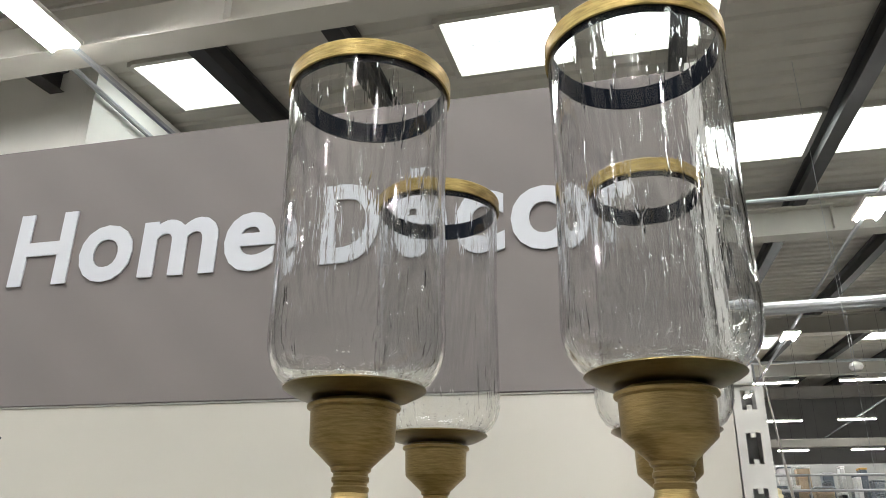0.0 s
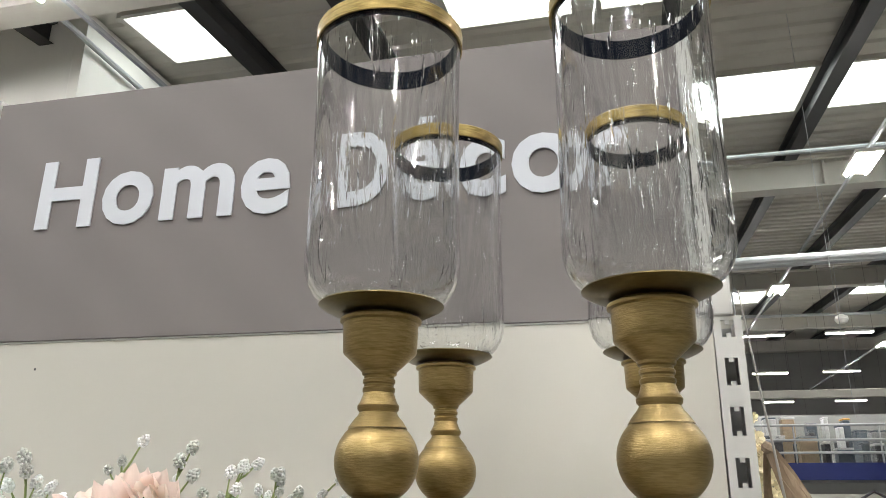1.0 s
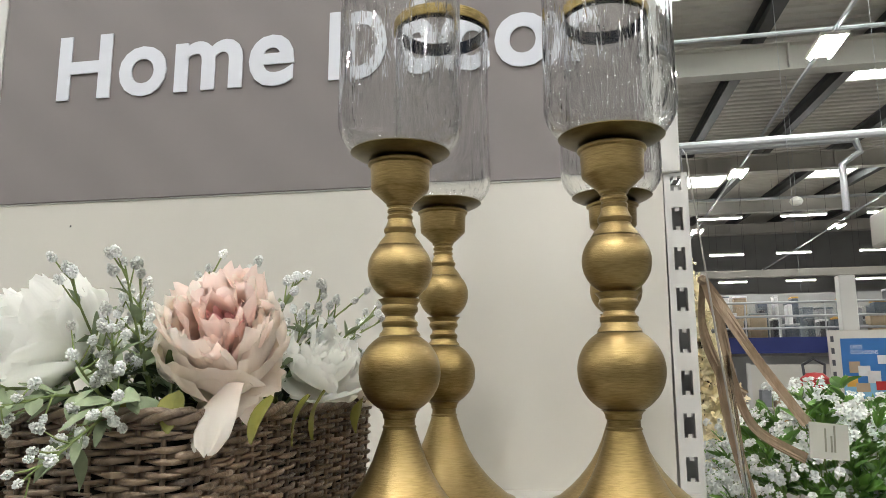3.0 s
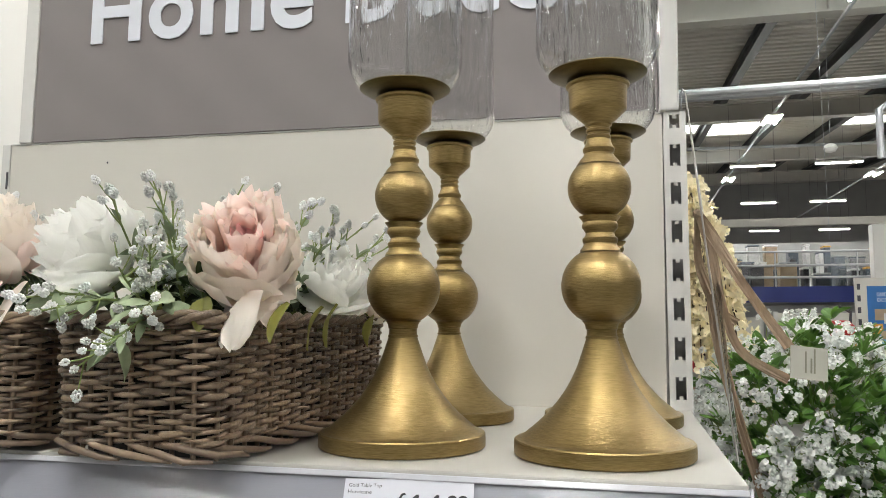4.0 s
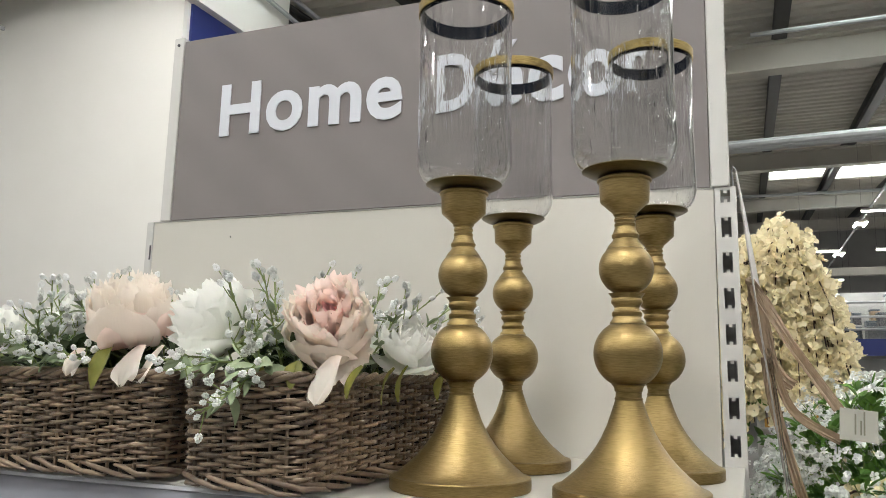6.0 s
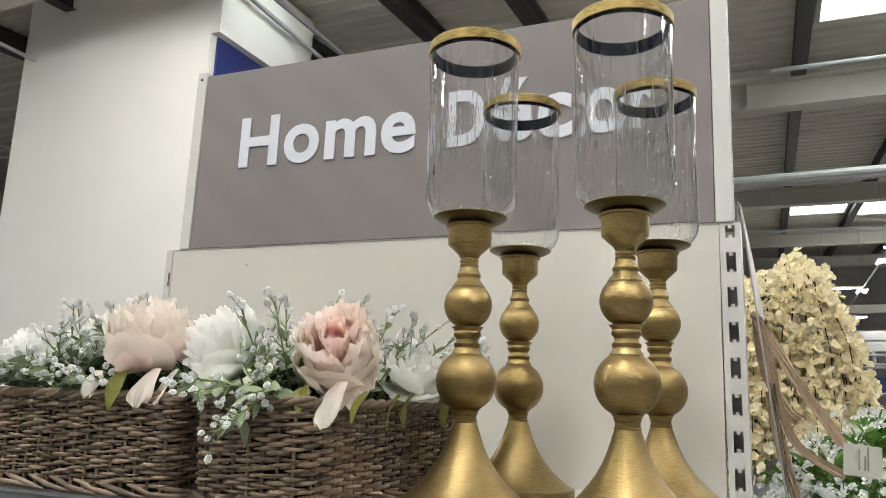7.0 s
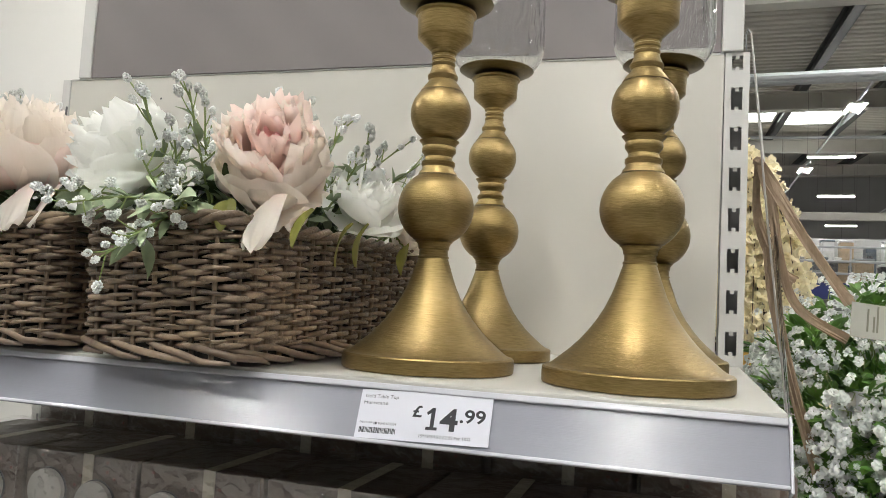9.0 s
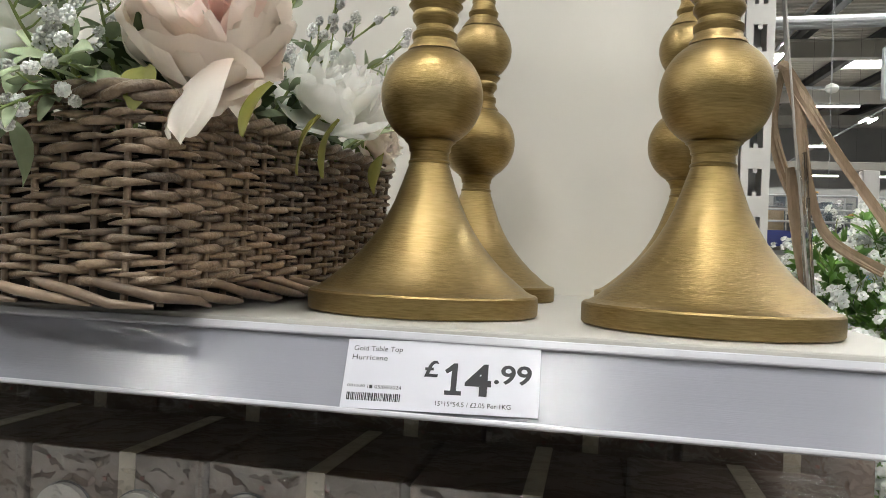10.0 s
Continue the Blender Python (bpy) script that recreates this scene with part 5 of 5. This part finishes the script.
# ---------- white gypsophila bush ----------
bench = thing("side_bench", (0, 0, 0), "white display bench beside the bay", "bench")
part("top", Geo().box((0.115, 0.34, -0.47), (1.2, 1.15, -0.44), 0.003), POST, bench, smooth=False)
part("front", Geo().box((0.13, 0.36, FLOOR), (1.18, 0.38, -0.4702)), CREAM, bench, smooth=False)
for sx in (0.13, 1.16):
    part("side", Geo().box((sx, 0.3805, FLOOR), (sx + 0.02, 1.13, -0.4702)), CREAM, bench, smooth=False)
riser = thing("display_riser", (0, 0, 0), "white box riser with a grey front on the bench", "riser")
part("box", Geo().box((0.112, 0.72, -0.4398), (0.30, 1.12, -0.13), 0.003), POST, riser, smooth=False)
part("front_panel", Geo().box((0.118, 0.716, -0.43), (0.294, 0.7195, -0.19)), GREY_WALL, riser, smooth=False)

bush = thing("gypsophila_bush", (0.375, 0.58, -0.44), "full artificial gypsophila bush with white florets and green leaves", "plant")
r = random.Random(21)
part("pot", Geo().lathe([(0.0, 0.0005), (0.085, 0.0005), (0.11, 0.16), (0.115, 0.165), (0.10, 0.165), (0.09, 0.12), (0.0, 0.12)], 32), STOCK[1], bush, "grey pot")


def floret(seed):
    q, g = random.Random(seed), Geo()
    for ring, (n, tilt, ln) in enumerate(((6, 96, 0.0056), (5, 66, 0.0060), (5, 38, 0.0058), (3, 12, 0.0054))):
        for k in range(n):
            a = 2 * math.pi * (k + 0.4 * ring) / n + q.uniform(-0.2, 0.2)
            t = radians(tilt + q.uniform(-22, 22))
            d = Vector((math.cos(a) * math.sin(t), math.sin(a) * math.sin(t), math.cos(t)))
            s = Vector((-math.sin(a), math.cos(a), q.uniform(-0.5, 0.5))) * ln * 0.36
            b0, tip = d * 0.0008, d * ln
            mid = d * ln * 0.62 + Vector((0, 0, 0.0012))
            g.add([b0, mid - s, tip - s * 0.5, tip + s * 0.5, mid + s], [(0, 1, 2, 3, 4)])
    return g


FLORETS = [floret(k) for k in range(5)]
FLORET_MESH = [sharp(f.mesh("floret", GYP), 80) for f in FLORETS]
near_count, rest, leaves, stems = 0, Geo(), Geo(), Geo()
LOBES = [(Vector((-0.080, 0.0, 0.318)), Vector((0.185, 0.20, 0.222))), (Vector((0.075, -0.06, 0.235)), Vector((0.22, 0.17, 0.205)))]


def bush_point(shell):
    while True:
        d = Vector((r.gauss(0, 1), r.gauss(0, 1), r.gauss(0, 1))).normalized()
        if d.z > -0.75:
            break
    lump = 1 + 0.10 * noise.noise(d * 2.6) + 0.06 * noise.noise(d * 6)
    mid, rad = LOBES[0] if r.random() < 0.55 else LOBES[1]
    return mid + Vector((d.x * rad.x, d.y * rad.y, d.z * rad.z)) * lump * shell, d, mid


for k in range(1750):        # sprays of florets
    p, d, mid = bush_point(r.uniform(0.9, 1.06))
    if noise.noise(p * 10) < -0.16:
        continue
    stems.tube([mid + (p - mid) * 0.82, mid + (p - mid) * 0.9 + Vector((r.uniform(-0.01, 0.01), 0, 0.005)), p], [0.0009, 0.0008, 0.0006], 4)
    for i in range(r.randint(4, 8)):
        c = p + Vector((r.gauss(0, 0.012), r.gauss(0, 0.010), r.gauss(0, 0.012)))
        m = aim(c, (d + Vector((r.uniform(-0.6, 0.6), r.uniform(-0.6, 0.6), r.uniform(-0.3, 0.7)))).normalized(), r.uniform(0, 360)) @ Matrix.Diagonal((r.uniform(0.75, 1.25),) * 3 + (1,))
        if near_count < 280 and d.y < -0.1 and d.x < 0.6:
            part("floret", FLORET_MESH[k % 5], GYP, bush, m=m)
            near_count += 1
        else:
            rest.put(FLORETS[(k + i) % 5], m)
tagged(part("floret_mass", rest, GYP, bush), kind="stuff")
LEAF_A, LEAF_B = leaf_geo(0.027, 0.0078, 0.25, 0.35, 1), leaf_geo(0.03, 0.0028, 0.15, 0.2, 2)
for k in range(1150):        # whorls of leaves
    p, d, mid = bush_point(r.uniform(0.55, 1.06))
    needle = r.random() < 0.45
    for i in range(r.randint(5, 8) if needle else r.randint(4, 6)):
        dr = (d * (1.2 if needle else 0.8) + Vector((r.uniform(-1, 1), r.uniform(-1, 1), r.uniform(-0.4, 1)))).normalized()
        leaves.put(LEAF_B if needle else LEAF_A, Matrix.Translation(p) @ dr.to_track_quat("Y", "Z").to_matrix().to_4x4() @ pose(0, 0, 0, 0, r.uniform(-60, 60), 0) @ Matrix.Diagonal((r.uniform(0.7, 1.2),) * 3 + (1,)))
tagged(part("leaf_mass", leaves, GREEN, bush), kind="stuff")
for k in range(70):
    p, d, mid = bush_point(0.7)
    stems.tube([Vector((r.uniform(-0.03, 0.03), r.uniform(-0.03, 0.03), 0.12)), Vector((p.x * 0.5, p.y * 0.5, 0.2 + 0.3 * max(p.z - 0.2, -0.1))), p], [0.002, 0.0016, 0.001], 4)
tagged(part("stem_mass", stems, STEM, bush), kind="stuff")

# ---------- cream blossom tree ----------
tree = thing("blossom_tree", (0.25, 3.1, FLOOR), "artificial blossom tree with drooping cream flowers and dark twigs", "tree")
r = random.Random(33)
part("pot", Geo().lathe([(0.0, 0.001), (0.15, 0.001), (0.19, 0.3), (0.2, 0.31), (0.17, 0.31), (0.16, 0.26), (0.0, 0.26)], 32), STOCK[1], tree, "grey pot")
part("trunk", Geo().tube([(0, 0, 0.25), (0.01, 0.01, 0.8), (-0.03, 0, 1.3), (-0.02, 0.02, 1.75), (-0.03, 0, 2.28)], [0.03, 0.026, 0.022, 0.016, 0.008], 10), BARK, tree)


def blossom(seed):
    q, g = random.Random(seed), Geo()
    for k in range(5):
        a = 2 * math.pi * k / 5 + q.uniform(-0.15, 0.15)
        t = radians(q.uniform(52, 78))
        d = Vector((math.cos(a) * math.sin(t), math.sin(a) * math.sin(t), math.cos(t)))
        s = Vector((-math.sin(a), math.cos(a), 0)) * 0.012
        ln = 0.026
        up = Vector((0, 0, 0.003))
        g.add([d * 0.001, d * ln * 0.6 - s + up, d * ln - s * 0.55, d * ln * 0.92 + up, d * ln + s * 0.55, d * ln * 0.6 + s + up], [(0, 1, 2, 3), (0, 3, 4, 5)])
    return g


BLOOMS = [blossom(k) for k in range(5)]
cream, twigs = Geo(), Geo()


def crown_top(x):
    """Height of the crown over the floor for a place x across, from its outline."""
    pts = [(-0.7, 1.6), (-0.49, 1.8), (-0.31, 2.20), (-0.14, 2.26), (0.04, 2.33), (0.13, 2.25), (0.22, 2.08), (0.31, 1.70), (0.37, 1.34), (0.42, 1.1)]
    for (a, u), (b, v) in zip(pts, pts[1:]):
        if a <= x <= b:
            return u + (v - u) * (x - a) / (b - a)
    return 1.0


for k in range(190):         # drooping twigs carrying flowers
    x = r.uniform(-0.60, 0.40)
    y = r.uniform(-0.28, 0.28)
    top = crown_top(x) - r.uniform(0.0, 0.05) - abs(y) * 0.5
    start = Vector((x * 0.35, y * 0.4, min(top, 2.2) - r.uniform(0.0, 0.25)))
    crest = Vector((x * 0.8, y * 0.85, top))
    length = r.uniform(0.3, 0.85)
    end = Vector((x + 0.03 * (1 if x > 0 else -1), y, top - length))
    twigs.tube([start, start.lerp(crest, 0.6) + Vector((0, 0, 0.03)), crest, crest.lerp(end, 0.5) + Vector((0.02 if x > 0 else -0.02, 0, 0)), end], [0.006, 0.005, 0.004, 0.003, 0.002], 5)
    n = int(length / 0.0105)
    for i in range(n):
        f = i / n
        p = crest.lerp(end, f) + Vector((r.gauss(0, 0.028), r.gauss(0, 0.028), r.gauss(0, 0.015)))
        for j in range(1):
            d = Vector((r.uniform(-1, 1), r.uniform(-1.2, 0.6), r.uniform(-0.4, 1))).normalized()
            cream.put(BLOOMS[(i + k) % 5], aim(p, d, r.uniform(0, 360)) @ Matrix.Diagonal((r.uniform(0.85, 1.25),) * 3 + (1,)))
tagged(part("flower_mass", cream, BLOSSOM, tree), kind="stuff")
tagged(part("twig_mass", twigs, BARK, tree), kind="stuff")
lg = Geo()
for k in range(30):
    p = Vector((r.uniform(-0.4, -0.1), r.uniform(-0.2, 0.1), r.uniform(1.3, 1.65)))
    lg.put(leaf_geo(0.08, 0.025, 0.3, 0.3, k), Matrix.Translation(p) @ pose(0, 0, 0, r.uniform(-60, 10), 0, r.uniform(0, 360)))
part("leaf_mass", lg, GREEN, tree)
